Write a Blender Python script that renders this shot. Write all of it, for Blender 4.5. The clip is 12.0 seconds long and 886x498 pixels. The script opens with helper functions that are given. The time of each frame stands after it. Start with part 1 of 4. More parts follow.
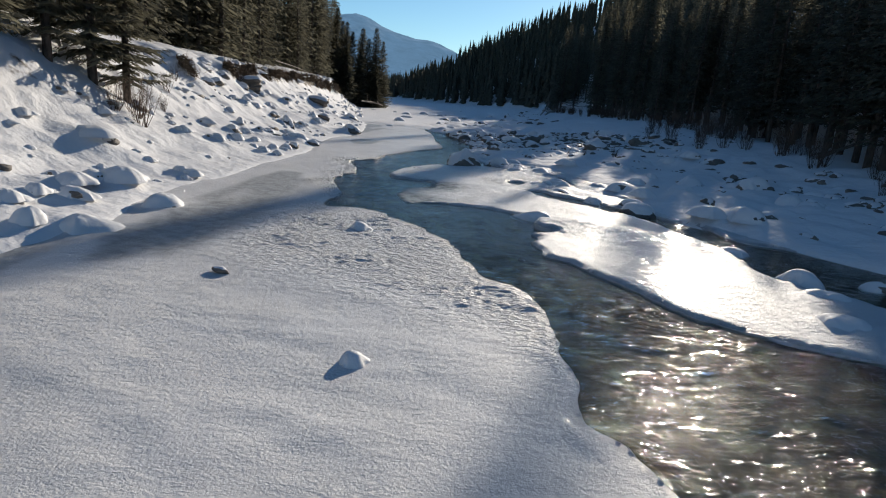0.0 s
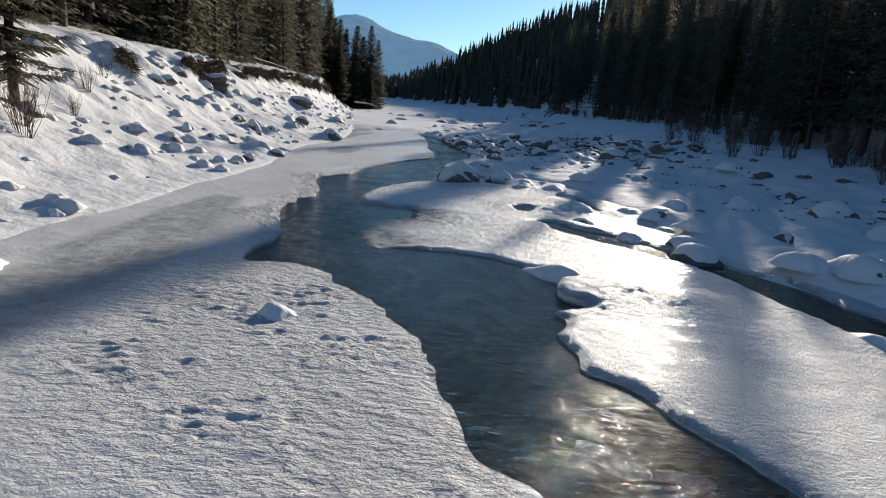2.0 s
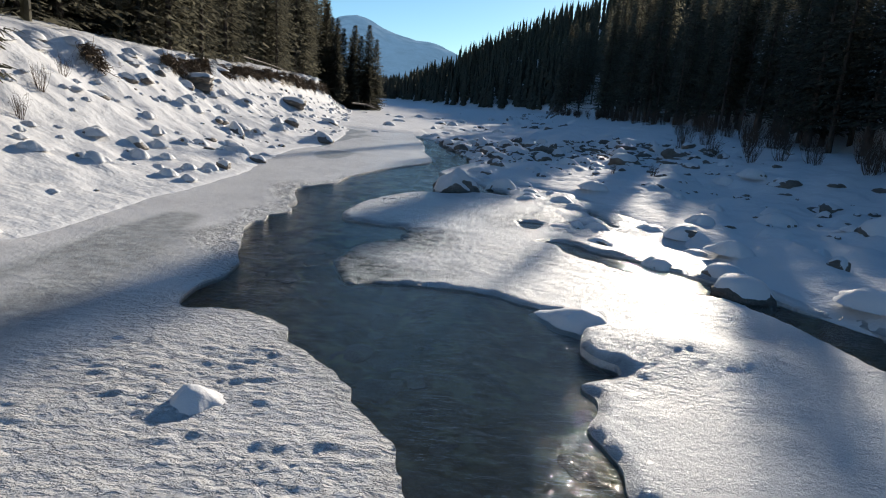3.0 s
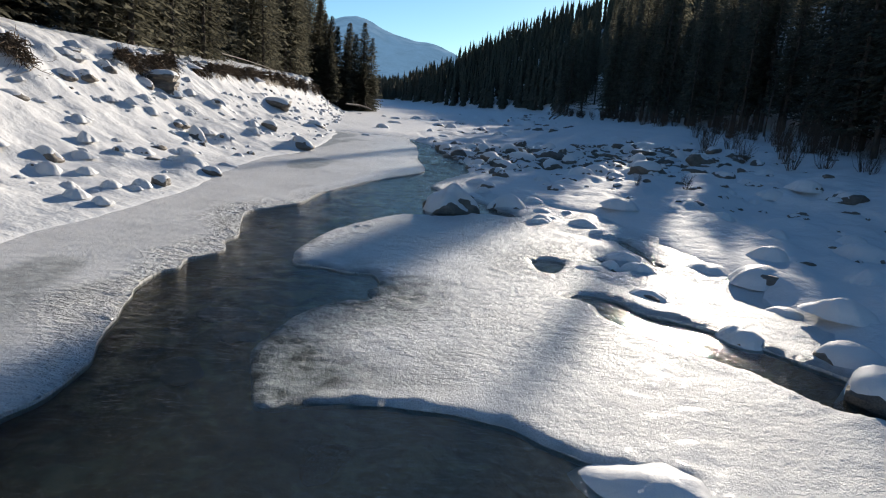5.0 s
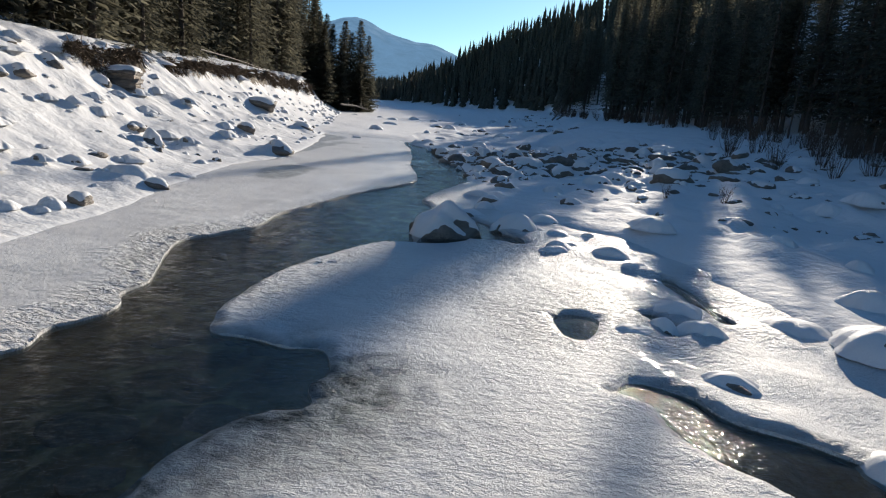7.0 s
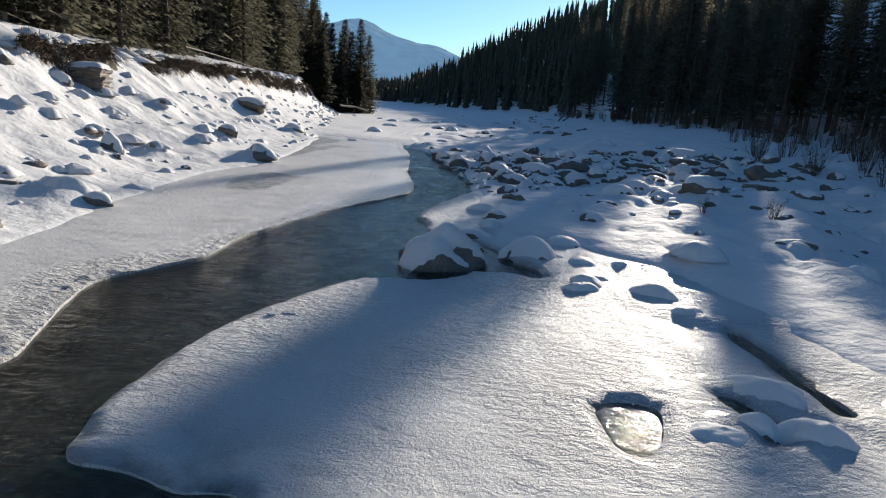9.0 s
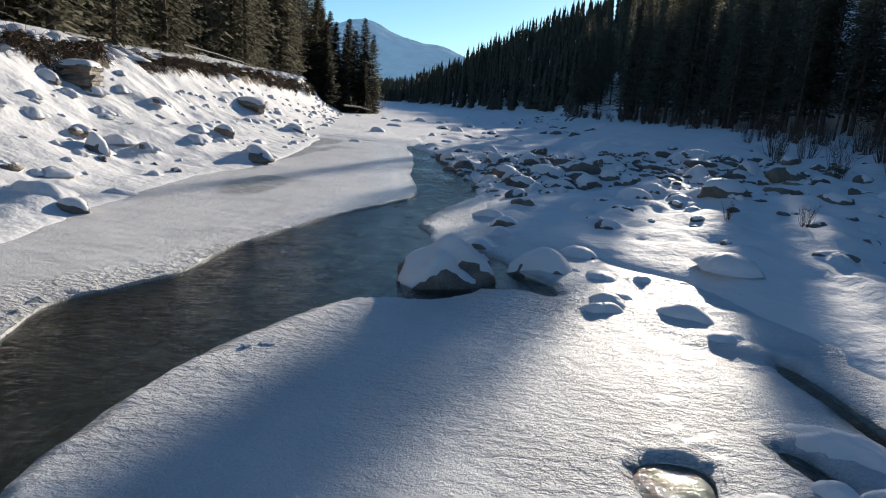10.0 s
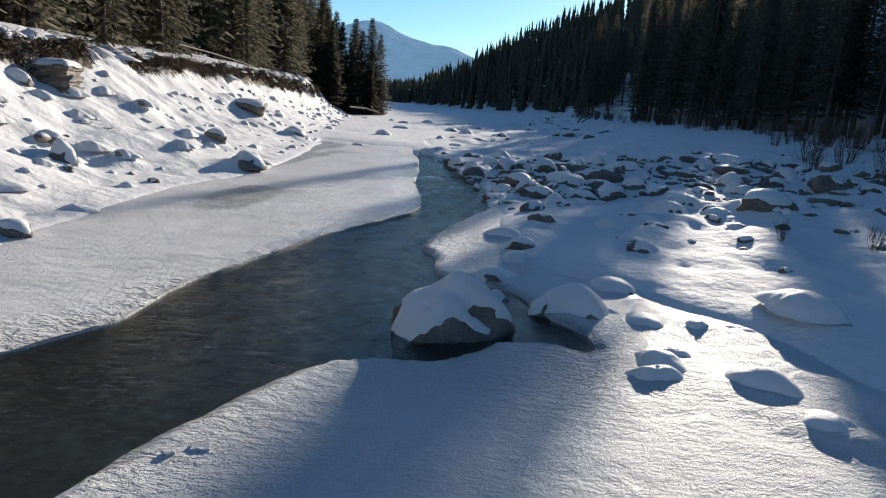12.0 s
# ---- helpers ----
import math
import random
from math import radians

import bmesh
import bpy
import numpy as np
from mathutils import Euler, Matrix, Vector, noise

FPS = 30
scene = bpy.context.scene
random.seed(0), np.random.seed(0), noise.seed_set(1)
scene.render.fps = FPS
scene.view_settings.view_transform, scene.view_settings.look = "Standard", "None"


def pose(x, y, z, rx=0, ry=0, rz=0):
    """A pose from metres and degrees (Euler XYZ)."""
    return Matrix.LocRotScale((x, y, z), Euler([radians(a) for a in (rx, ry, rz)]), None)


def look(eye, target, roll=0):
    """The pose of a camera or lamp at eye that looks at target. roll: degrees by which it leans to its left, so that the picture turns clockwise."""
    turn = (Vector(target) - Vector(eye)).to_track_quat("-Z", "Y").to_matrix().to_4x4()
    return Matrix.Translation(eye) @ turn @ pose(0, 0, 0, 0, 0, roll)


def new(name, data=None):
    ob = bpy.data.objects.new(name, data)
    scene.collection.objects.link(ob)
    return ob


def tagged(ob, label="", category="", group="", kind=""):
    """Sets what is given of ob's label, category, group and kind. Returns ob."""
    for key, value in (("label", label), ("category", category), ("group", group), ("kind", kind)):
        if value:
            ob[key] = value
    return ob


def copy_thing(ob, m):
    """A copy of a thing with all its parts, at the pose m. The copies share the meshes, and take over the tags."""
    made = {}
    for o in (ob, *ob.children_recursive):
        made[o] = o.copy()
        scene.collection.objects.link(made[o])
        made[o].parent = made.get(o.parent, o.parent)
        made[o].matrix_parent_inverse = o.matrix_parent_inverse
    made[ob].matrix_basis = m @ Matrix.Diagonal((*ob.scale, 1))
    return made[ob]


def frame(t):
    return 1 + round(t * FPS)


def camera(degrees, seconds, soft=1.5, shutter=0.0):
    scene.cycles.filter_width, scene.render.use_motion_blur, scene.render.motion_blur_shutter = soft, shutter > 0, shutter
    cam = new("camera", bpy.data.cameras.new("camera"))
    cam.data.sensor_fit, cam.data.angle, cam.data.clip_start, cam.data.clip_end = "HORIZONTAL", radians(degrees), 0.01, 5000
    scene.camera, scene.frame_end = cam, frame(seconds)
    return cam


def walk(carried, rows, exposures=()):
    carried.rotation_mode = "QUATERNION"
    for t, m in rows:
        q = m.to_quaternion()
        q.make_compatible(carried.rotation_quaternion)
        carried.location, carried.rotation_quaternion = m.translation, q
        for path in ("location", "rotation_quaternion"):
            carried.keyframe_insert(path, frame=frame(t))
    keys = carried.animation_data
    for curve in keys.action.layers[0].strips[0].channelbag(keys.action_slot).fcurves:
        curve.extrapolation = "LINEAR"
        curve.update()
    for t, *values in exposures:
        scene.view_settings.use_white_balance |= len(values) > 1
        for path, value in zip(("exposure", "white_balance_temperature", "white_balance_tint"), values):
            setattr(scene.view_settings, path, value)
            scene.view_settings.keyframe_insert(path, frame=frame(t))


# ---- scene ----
cam = camera(70.5, 12.0, 1.1)
METRES, EYE, TILT, LEAN, TURN = 19.23, 2.5, 0.0, 0.0, 0.0
ROWS = [
    (0.0, 0.0, 0.0, 0.0, 1.11, -13.57, -4.61),
    (0.5, 0.0048, 0.0671, 0.0004, 1.13, -13.54, -4.59),
    (1.0, 0.0079, 0.1309, 0.0005, 1.15, -13.55, -4.58),
    (1.5, 0.0111, 0.1938, 0.0009, 1.16, -13.52, -4.58),
    (2.0, 0.014, 0.2538, 0.001, 1.16, -13.5, -4.57),
    (2.5, 0.0166, 0.3106, 0.0019, 1.17, -13.47, -4.59),
    (3.0, 0.0178, 0.3647, 0.0017, 1.18, -13.43, -4.6),
    (5.0, 0.0247, 0.559, 0.0003, 1.17, -13.36, -4.44),
    (5.5, 0.0258, 0.6013, -0.001, 1.17, -13.34, -4.41),
    (6.0, 0.0273, 0.6416, -0.0017, 1.17, -13.34, -4.4),
    (6.5, 0.0293, 0.6808, -0.0033, 1.18, -13.32, -4.42),
    (7.0, 0.0304, 0.7196, -0.0029, 1.17, -13.29, -4.37),
    (9.0, 0.0329, 0.8493, -0.0053, 1.45, -13.21, -4.23),
    (9.5, 0.0334, 0.877, -0.0065, 1.66, -13.22, -4.2),
    (10.0, 0.0325, 0.9024, -0.0072, 1.91, -13.23, -4.18),
    (10.5, 0.0318, 0.9267, -0.0062, 2.18, -13.24, -4.14),
    (11.0, 0.031, 0.9513, -0.0054, 2.47, -13.24, -4.09),
    (11.5, 0.0308, 0.9749, -0.0059, 2.62, -13.22, -4.05),
    (12.0, 0.0307, 0.999, -0.0059, 2.69, -13.2, -4.03),
]
walk(cam, [(t, pose(0, 0, EYE, TILT, LEAN, TURN) @ pose(METRES * x, METRES * y, METRES * z, 90 + pitch, roll, yaw)) for t, x, y, z, yaw, pitch, roll in ROWS],
     [(0.0, 0.3), (2.0, 0.42), (5.0, 0.55), (9.0, 0.6), (12.0, 0.66)])

# ---- world, sun, exposure ----
SUN_AZ, SUN_EL = radians(21.0), radians(15.0)
sky_world = bpy.data.worlds.new("winter_sky")
scene.world = sky_world
sky_world.use_nodes = True
wn = sky_world.node_tree
sky = wn.nodes.new("ShaderNodeTexSky")
sky.sky_type = 'NISHITA'
sky.sun_disc = False
sky.sun_elevation, sky.sun_rotation = SUN_EL, SUN_AZ
sky.altitude, sky.air_density, sky.dust_density, sky.ozone_density = 1200.0, 1.0, 0.35, 2.2
wn.nodes["Background"].inputs["Strength"].default_value = 0.082
tint = wn.nodes.new("ShaderNodeMix")
tint.data_type, tint.blend_type = 'RGBA', 'MULTIPLY'
tint.inputs[0].default_value = 1.0
tint.inputs[7].default_value = (0.68, 0.93, 1.07, 1)      # a deep, clear winter blue
wn.links.new(sky.outputs[0], tint.inputs[6])
wn.links.new(tint.outputs[2], wn.nodes["Background"].inputs["Color"])

sun_data = bpy.data.lights.new("sun", 'SUN')
sun_data.energy, sun_data.angle, sun_data.color = 5.0, radians(0.55), (1.0, 0.89, 0.75)
sun = new("sun", sun_data)
sun_dir = Vector((math.sin(SUN_AZ) * math.cos(SUN_EL), math.cos(SUN_AZ) * math.cos(SUN_EL), math.sin(SUN_EL)))
sun.matrix_world = look(sun_dir * 200, (0, 0, 0))

# ---- materials ----
def nodes_of(name):
    m = bpy.data.materials.new(name)
    m.use_nodes = True
    return m, m.node_tree, m.node_tree.nodes["Principled BSDF"]


def noise_node(nt, scale, detail=4.0, stretch=None, rough=0.55, turn=0.0):
    co = nt.nodes.new("ShaderNodeNewGeometry").outputs["Position"]
    if stretch:
        mp = nt.nodes.new("ShaderNodeMapping")
        mp.inputs["Scale"].default_value = stretch
        mp.inputs["Rotation"].default_value = (0, 0, turn)
        nt.links.new(co, mp.inputs["Vector"])
        co = mp.outputs[0]
    n = nt.nodes.new("ShaderNodeTexNoise")
    n.inputs["Scale"].default_value, n.inputs["Detail"].default_value = scale, detail
    n.inputs["Roughness"].default_value = rough
    nt.links.new(co, n.inputs["Vector"])
    return n.outputs["Fac"]


def ramp(nt, fac, stops):
    r = nt.nodes.new("ShaderNodeValToRGB")
    while len(r.color_ramp.elements) < len(stops):
        r.color_ramp.elements.new(0.5)
    for e, (p, c) in zip(r.color_ramp.elements, stops):
        e.position = p
        e.color = (*c, 1) if len(c) == 3 else c
    nt.links.new(fac, r.inputs[0])
    return r.outputs[0]


def grey(v):
    return (v, v, v)


def mixc(nt, fac, a, b, mode='MIX'):
    m = nt.nodes.new("ShaderNodeMix")
    m.data_type, m.blend_type = 'RGBA', mode
    for sock, v in ((m.inputs[0], fac), (m.inputs[6], a), (m.inputs[7], b)):
        if hasattr(v, "is_linked"):
            nt.links.new(v, sock)
        else:
            sock.default_value = v
    return m.outputs[2]


def mathn(nt, op, a, b=0.0):
    m = nt.nodes.new("ShaderNodeMath")
    m.operation = op
    for sock, v in zip(m.inputs, (a, b)):
        if hasattr(v, "is_linked"):
            nt.links.new(v, sock)
        else:
            sock.default_value = v
    return m.outputs[0]


def bump(nt, height, strength, dist, under=None):
    b = nt.nodes.new("ShaderNodeBump")
    b.inputs["Strength"].default_value, b.inputs["Distance"].default_value = strength, dist
    nt.links.new(height, b.inputs["Height"])
    if under is not None:
        nt.links.new(under, b.inputs["Normal"])
    return b.outputs[0]


def snow_material():
    m, nt, p = nodes_of("snow")
    big, fine = noise_node(nt, 0.7, 5), noise_node(nt, 90, 3)
    col = mixc(nt, 0.35, ramp(nt, big, [(0.3, (0.68, 0.69, 0.71)), (0.7, (0.76, 0.765, 0.77))]), ramp(nt, fine, [(0.3, grey(0.62)), (0.65, grey(0.80))]))
    nt.links.new(col, p.inputs["Base Color"])
    p.inputs["Roughness"].default_value = 0.55
    p.inputs["Specular IOR Level"].default_value = 0.1
    b = bump(nt, noise_node(nt, 5, 5), 0.5, 0.05)
    b = bump(nt, fine, 0.5, 0.008, b)
    nt.links.new(b, p.inputs["Normal"])
    return m


def ground_material():
    """Snow, with soil and roots where the bank is too steep to hold it, and dark stones on the river bed."""
    m, nt, p = nodes_of("snow_ground")
    geo = nt.nodes.new("ShaderNodeNewGeometry")
    xyz, nrm = nt.nodes.new("ShaderNodeSeparateXYZ"), nt.nodes.new("ShaderNodeSeparateXYZ")
    nt.links.new(geo.outputs["Position"], xyz.inputs[0])
    nt.links.new(geo.outputs["Normal"], nrm.inputs[0])
    big, fine = noise_node(nt, 0.7, 5), noise_node(nt, 80, 3)
    snow = mixc(nt, 0.35, ramp(nt, big, [(0.3, (0.68, 0.69, 0.71)), (0.7, (0.76, 0.765, 0.77))]), ramp(nt, fine, [(0.3, grey(0.62)), (0.65, grey(0.80))]))
    soil = ramp(nt, noise_node(nt, 6, 6), [(0.3, (0.035, 0.026, 0.018)), (0.55, (0.10, 0.075, 0.05)), (0.75, (0.22, 0.19, 0.15))])
    bed = ramp(nt, noise_node(nt, 2.2, 6), [(0.32, (0.05, 0.045, 0.032)), (0.52, (0.15, 0.132, 0.085)), (0.68, (0.33, 0.30, 0.18))])
    steep = mathn(nt, 'ADD', nrm.outputs[2], mathn(nt, 'MULTIPLY', mathn(nt, 'SUBTRACT', noise_node(nt, 2.5, 5), 0.5), 0.55))
    steep_f = ramp(nt, steep, [(0.5, grey(1)), (0.6, grey(0))])
    wet = mathn(nt, 'LESS_THAN', xyz.outputs[2], -0.13)
    col = mixc(nt, wet, mixc(nt, steep_f, snow, soil), bed)
    nt.links.new(col, p.inputs["Base Color"])
    p.inputs["Roughness"].default_value = 0.75
    p.inputs["Specular IOR Level"].default_value = 0.1
    b = bump(nt, noise_node(nt, 2.6, 4), 0.55, 0.12)
    b = bump(nt, noise_node(nt, 22, 3), 0.35, 0.015, b)
    b = bump(nt, fine, 0.4, 0.006, b)
    nt.links.new(b, p.inputs["Normal"])
    return m


def ice_material(name, tint, rough, relief, glint):
    m, nt, p = nodes_of(name)
    big = noise_node(nt, 0.6, 6)
    mid = noise_node(nt, 13, 5, rough=0.65)
    fine = noise_node(nt, 60, 4, rough=0.7)
    c0 = [c * 0.78 for c in tint]
    col = mixc(nt, 0.45, ramp(nt, big, [(0.32, c0), (0.62, tint)]), ramp(nt, fine, [(0.32, grey(0.5)), (0.68, grey(0.95))]))
    thin = nt.nodes.new("ShaderNodeAttribute")
    thin.attribute_name = "clear"
    clear = ramp(nt, noise_node(nt, 5, 5), [(0.35, (0.03, 0.04, 0.04)), (0.65, (0.30, 0.33, 0.33))])
    nt.links.new(mixc(nt, thin.outputs["Fac"], col, clear), p.inputs["Base Color"])
    r = ramp(nt, mid, [(0.3, grey(rough * 0.8)), (0.7, grey(rough * 1.2))])
    nt.links.new(mixc(nt, thin.outputs["Fac"], r, (0.36, 0.36, 0.36, 1)), p.inputs["Roughness"])
    p.inputs["IOR"].default_value = 1.31
    p.inputs["Specular IOR Level"].default_value = 0.11
    # frost crystals that face every way
    vo = nt.nodes.new("ShaderNodeTexVoronoi")
    vo.inputs["Scale"].default_value = 55.0
    nt.links.new(nt.nodes.new("ShaderNodeNewGeometry").outputs["Position"], vo.inputs["Vector"])
    sep = nt.nodes.new("ShaderNodeSeparateColor")
    nt.links.new(vo.outputs["Color"], sep.inputs[0])
    p.inputs["Coat Weight"].default_value = glint
    p.inputs["Coat Roughness"].default_value = 0.1
    nt.links.new(bump(nt, sep.outputs[0], 0.9, 0.008), p.inputs["Coat Normal"])
    patch = ramp(nt, noise_node(nt, 1.1, 4), [(0.36, grey(0.1)), (0.62, grey(1))])       # glazed here, scaly there
    flakes = ramp(nt, noise_node(nt, 5.5, 5, (1.0, 1.5, 1.0), 0.65, 0.3), [(0.38, grey(0)), (0.5, grey(0.55)), (0.54, grey(1))])
    b = bump(nt, mathn(nt, 'MULTIPLY', flakes, patch), 0.4 * relief, 0.03)
    crusty = nt.nodes.new("ShaderNodeAttribute")
    crusty.attribute_name = "crust"
    rubbly = ramp(nt, noise_node(nt, 7.5, 4, (1.0, 1.9, 1.0), 0.6, 0.08), [(0.34, grey(0)), (0.5, grey(0.35)), (0.58, grey(0.9)), (0.7, grey(1))])
    b2 = nt.nodes.new("ShaderNodeBump")
    b2.inputs["Distance"].default_value = 0.04
    nt.links.new(crusty.outputs["Fac"], b2.inputs["Strength"])
    nt.links.new(rubbly, b2.inputs["Height"])
    nt.links.new(b, b2.inputs["Normal"])
    b = bump(nt, mid, 0.45 * relief, 0.03, b2.outputs[0])
    b = bump(nt, noise_node(nt, 30, 4, rough=0.65), 0.8 * relief, 0.018, b)
    b = bump(nt, fine, 0.8 * relief, 0.007, b)
    nt.links.new(b, p.inputs["Normal"])
    return m


def water_material():
    """Clear water: mirror gloss over the bed, long swells in the pools, short steep chop in the riffles."""
    m, nt, p = nodes_of("river_water")
    nt.nodes.remove(p)
    flow = noise_node(nt, 1.8, 3, (0.6, 1.2, 1.0), turn=-0.25)
    chop = noise_node(nt, 7, 3, (0.55, 1.3, 1.0), turn=0.4)
    ripple = noise_node(nt, 13, 4, (0.6, 1.4, 1.0), 0.6, turn=0.1)
    xyz = nt.nodes.new("ShaderNodeSeparateXYZ")
    nt.links.new(nt.nodes.new("ShaderNodeNewGeometry").outputs["Position"], xyz.inputs[0])
    run = mathn(nt, 'DIVIDE', xyz.outputs[1], 50.0)     # riffles below the narrows and above the boulder
    swift = ramp(nt, run, [(0.17, grey(1.0)), (0.25, grey(0.16)), (0.56, grey(0.16)), (0.72, grey(0.6))])
    b = bump(nt, flow, 0.12, 0.12)
    for height, dist, gain in ((chop, 0.08, 1.0), (ripple, 0.015, 1.0)):
        b2 = nt.nodes.new("ShaderNodeBump")
        b2.inputs["Distance"].default_value = dist
        nt.links.new(mathn(nt, 'MULTIPLY', swift, gain), b2.inputs["Strength"])
        nt.links.new(height, b2.inputs["Height"])
        nt.links.new(b, b2.inputs["Normal"])
        b = b2.outputs[0]
    b = bump(nt, ripple, 0.5, 0.026, b)
    fr = nt.nodes.new("ShaderNodeFresnel")
    fr.inputs["IOR"].default_value = 1.33
    nt.links.new(b, fr.inputs["Normal"])
    gl = nt.nodes.new("ShaderNodeBsdfGlossy")
    gl.inputs["Roughness"].default_value = 0.05
    nt.links.new(b, gl.inputs["Normal"])
    tr = nt.nodes.new("ShaderNodeBsdfTransparent")
    tr.inputs["Color"].default_value = (0.92, 0.92, 0.82, 1)
    haze_grey = nt.nodes.new("ShaderNodeBsdfDiffuse")
    haze_grey.inputs["Color"].default_value = (0.11, 0.115, 0.10, 1)
    greyed = nt.nodes.new("ShaderNodeMixShader")          # an even grey painted in for the hazy forest's reflection
    greyed.inputs[0].default_value = 0.17
    nt.links.new(tr.outputs[0], greyed.inputs[1])
    nt.links.new(haze_grey.outputs[0], greyed.inputs[2])
    mx = nt.nodes.new("ShaderNodeMixShader")
    nt.links.new(fr.outputs[0], mx.inputs[0])
    nt.links.new(greyed.outputs[0], mx.inputs[1])
    nt.links.new(gl.outputs[0], mx.inputs[2])
    nt.links.new(mx.outputs[0], nt.nodes["Material Output"].inputs["Surface"])
    return m


def rock_material():
    m, nt, p = nodes_of("river_rock")
    info = nt.nodes.new("ShaderNodeObjectInfo")
    big = noise_node(nt, 3.0, 6)
    fine = noise_node(nt, 45, 5, rough=0.7)
    col = ramp(nt, big, [(0.3, (0.07, 0.065, 0.06)), (0.5, (0.15, 0.135, 0.12)), (0.72, (0.28, 0.26, 0.23))])
    col = mixc(nt, 0.45, col, ramp(nt, fine, [(0.35, (0.05, 0.048, 0.045)), (0.7, (0.30, 0.27, 0.24))]))
    col = mixc(nt, 1.0, col, ramp(nt, info.outputs["Random"], [(0.0, (0.75, 0.74, 0.72)), (0.6, (1.0, 0.98, 0.95)), (1.0, (1.15, 1.05, 0.92))]), 'MULTIPLY')
    nt.links.new(col, p.inputs["Base Color"])
    p.inputs["Roughness"].default_value = 0.7
    b = bump(nt, noise_node(nt, 9, 6, (1, 1, 2.2)), 0.8, 0.06)
    b = bump(nt, fine, 0.5, 0.012, b)
    nt.links.new(b, p.inputs["Normal"])
    return m


def plain_material(name, stops, scale, rough, relief, dist, stretch=None, vary=0.0):
    m, nt, p = nodes_of(name)
    n = noise_node(nt, scale, 6, stretch)
    col = ramp(nt, n, stops)
    if vary:
        info = nt.nodes.new("ShaderNodeObjectInfo")
        col = mixc(nt, 1.0, col, ramp(nt, info.outputs["Random"], [(0.0, grey(1 - vary)), (1.0, grey(1 + vary))]), 'MULTIPLY')
    nt.links.new(col, p.inputs["Base Color"])
    p.inputs["Roughness"].default_value = rough
    p.inputs["Specular IOR Level"].default_value = 0.25
    nt.links.new(bump(nt, n, relief, dist), p.inputs["Normal"])
    return m


def needle_material(stops):
    m, nt, p = nodes_of("spruce_needles")
    info = nt.nodes.new("ShaderNodeObjectInfo")
    col = ramp(nt, noise_node(nt, 1.8, 6), stops)
    col = mixc(nt, 1.0, col, ramp(nt, info.outputs["Random"], [(0.0, grey(0.75)), (1.0, grey(1.25))]), 'MULTIPLY')
    nt.links.new(col, p.inputs["Base Color"])
    p.inputs["Roughness"].default_value = 0.7
    p.inputs["Specular IOR Level"].default_value = 0.2
    tl = nt.nodes.new("ShaderNodeBsdfTranslucent")
    nt.links.new(col, tl.inputs["Color"])
    mx = nt.nodes.new("ShaderNodeMixShader")
    mx.inputs[0].default_value = 0.6
    nt.links.new(p.outputs[0], mx.inputs[1])
    nt.links.new(tl.outputs[0], mx.inputs[2])
    nt.links.new(mx.outputs[0], nt.nodes["Material Output"].inputs["Surface"])
    return m


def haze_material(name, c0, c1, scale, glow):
    """Far wooded slopes seen through kilometres of air: a backdrop, its haze painted on as a faint glow."""
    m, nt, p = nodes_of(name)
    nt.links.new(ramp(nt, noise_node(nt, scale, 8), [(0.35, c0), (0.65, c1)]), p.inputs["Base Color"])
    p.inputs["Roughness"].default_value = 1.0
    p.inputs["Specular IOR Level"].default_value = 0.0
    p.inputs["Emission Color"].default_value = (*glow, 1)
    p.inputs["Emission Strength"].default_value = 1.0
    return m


SNOW = snow_material()
GROUND = ground_material()
ICE_L = ice_material("snowy_ice", (0.66, 0.655, 0.65), 0.5, 0.62, 0.12)
ICE_R = ice_material("glazed_ice", (0.60, 0.62, 0.64), 0.46, 0.9, 0.07)
WATER = water_material()
ROCK = rock_material()
BARK = plain_material("spruce_bark", [(0.3, (0.04, 0.032, 0.026)), (0.7, (0.15, 0.12, 0.10))], 14, 0.9, 0.8, 0.02, (1, 1, 0.25))
DEADWOOD = plain_material("weathered_deadwood", [(0.3, (0.12, 0.10, 0.085)), (0.7, (0.30, 0.27, 0.24))], 18, 0.85, 0.6, 0.01, (1, 1, 0.3))
NEEDLES = needle_material([(0.3, (0.075, 0.072, 0.054)), (0.55, (0.128, 0.124, 0.092)), (0.8, (0.19, 0.175, 0.125))])
TWIGS = plain_material("willow_twigs", [(0.3, (0.05, 0.035, 0.026)), (0.7, (0.16, 0.11, 0.08))], 12, 0.85, 0.2, 0.01)
ROOTS = plain_material("bank_roots", [(0.3, (0.04, 0.03, 0.02)), (0.55, (0.13, 0.095, 0.065)), (0.75, (0.26, 0.21, 0.16))], 5, 0.95, 0.5, 0.02)
# the blue last colour is painted air haze, given off as light
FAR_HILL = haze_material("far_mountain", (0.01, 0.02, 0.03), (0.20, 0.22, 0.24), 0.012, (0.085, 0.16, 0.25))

# ---- the lie of the land ----
def lattice(ix, iy, seed):
    h = (ix.astype(np.int64) * 374761393 + iy.astype(np.int64) * 668265263 + seed * 974634777) & 0xFFFFFFFF
    h = ((h ^ (h >> 13)) * 1274126177) & 0xFFFFFFFF
    return ((h ^ (h >> 16)) & 0xFFFF) / 65535.0


def vnoise(x, y, seed=0):
    ix, iy = np.floor(x), np.floor(y)
    fx, fy = x - ix, y - iy
    fx, fy = fx * fx * fx * (fx * (fx * 6 - 15) + 10), fy * fy * fy * (fy * (fy * 6 - 15) + 10)
    a, b = lattice(ix, iy, seed), lattice(ix + 1, iy, seed)
    c, d = lattice(ix, iy + 1, seed), lattice(ix + 1, iy + 1, seed)
    return (a + (b - a) * fx) * (1 - fy) + (c + (d - c) * fx) * fy - 0.5


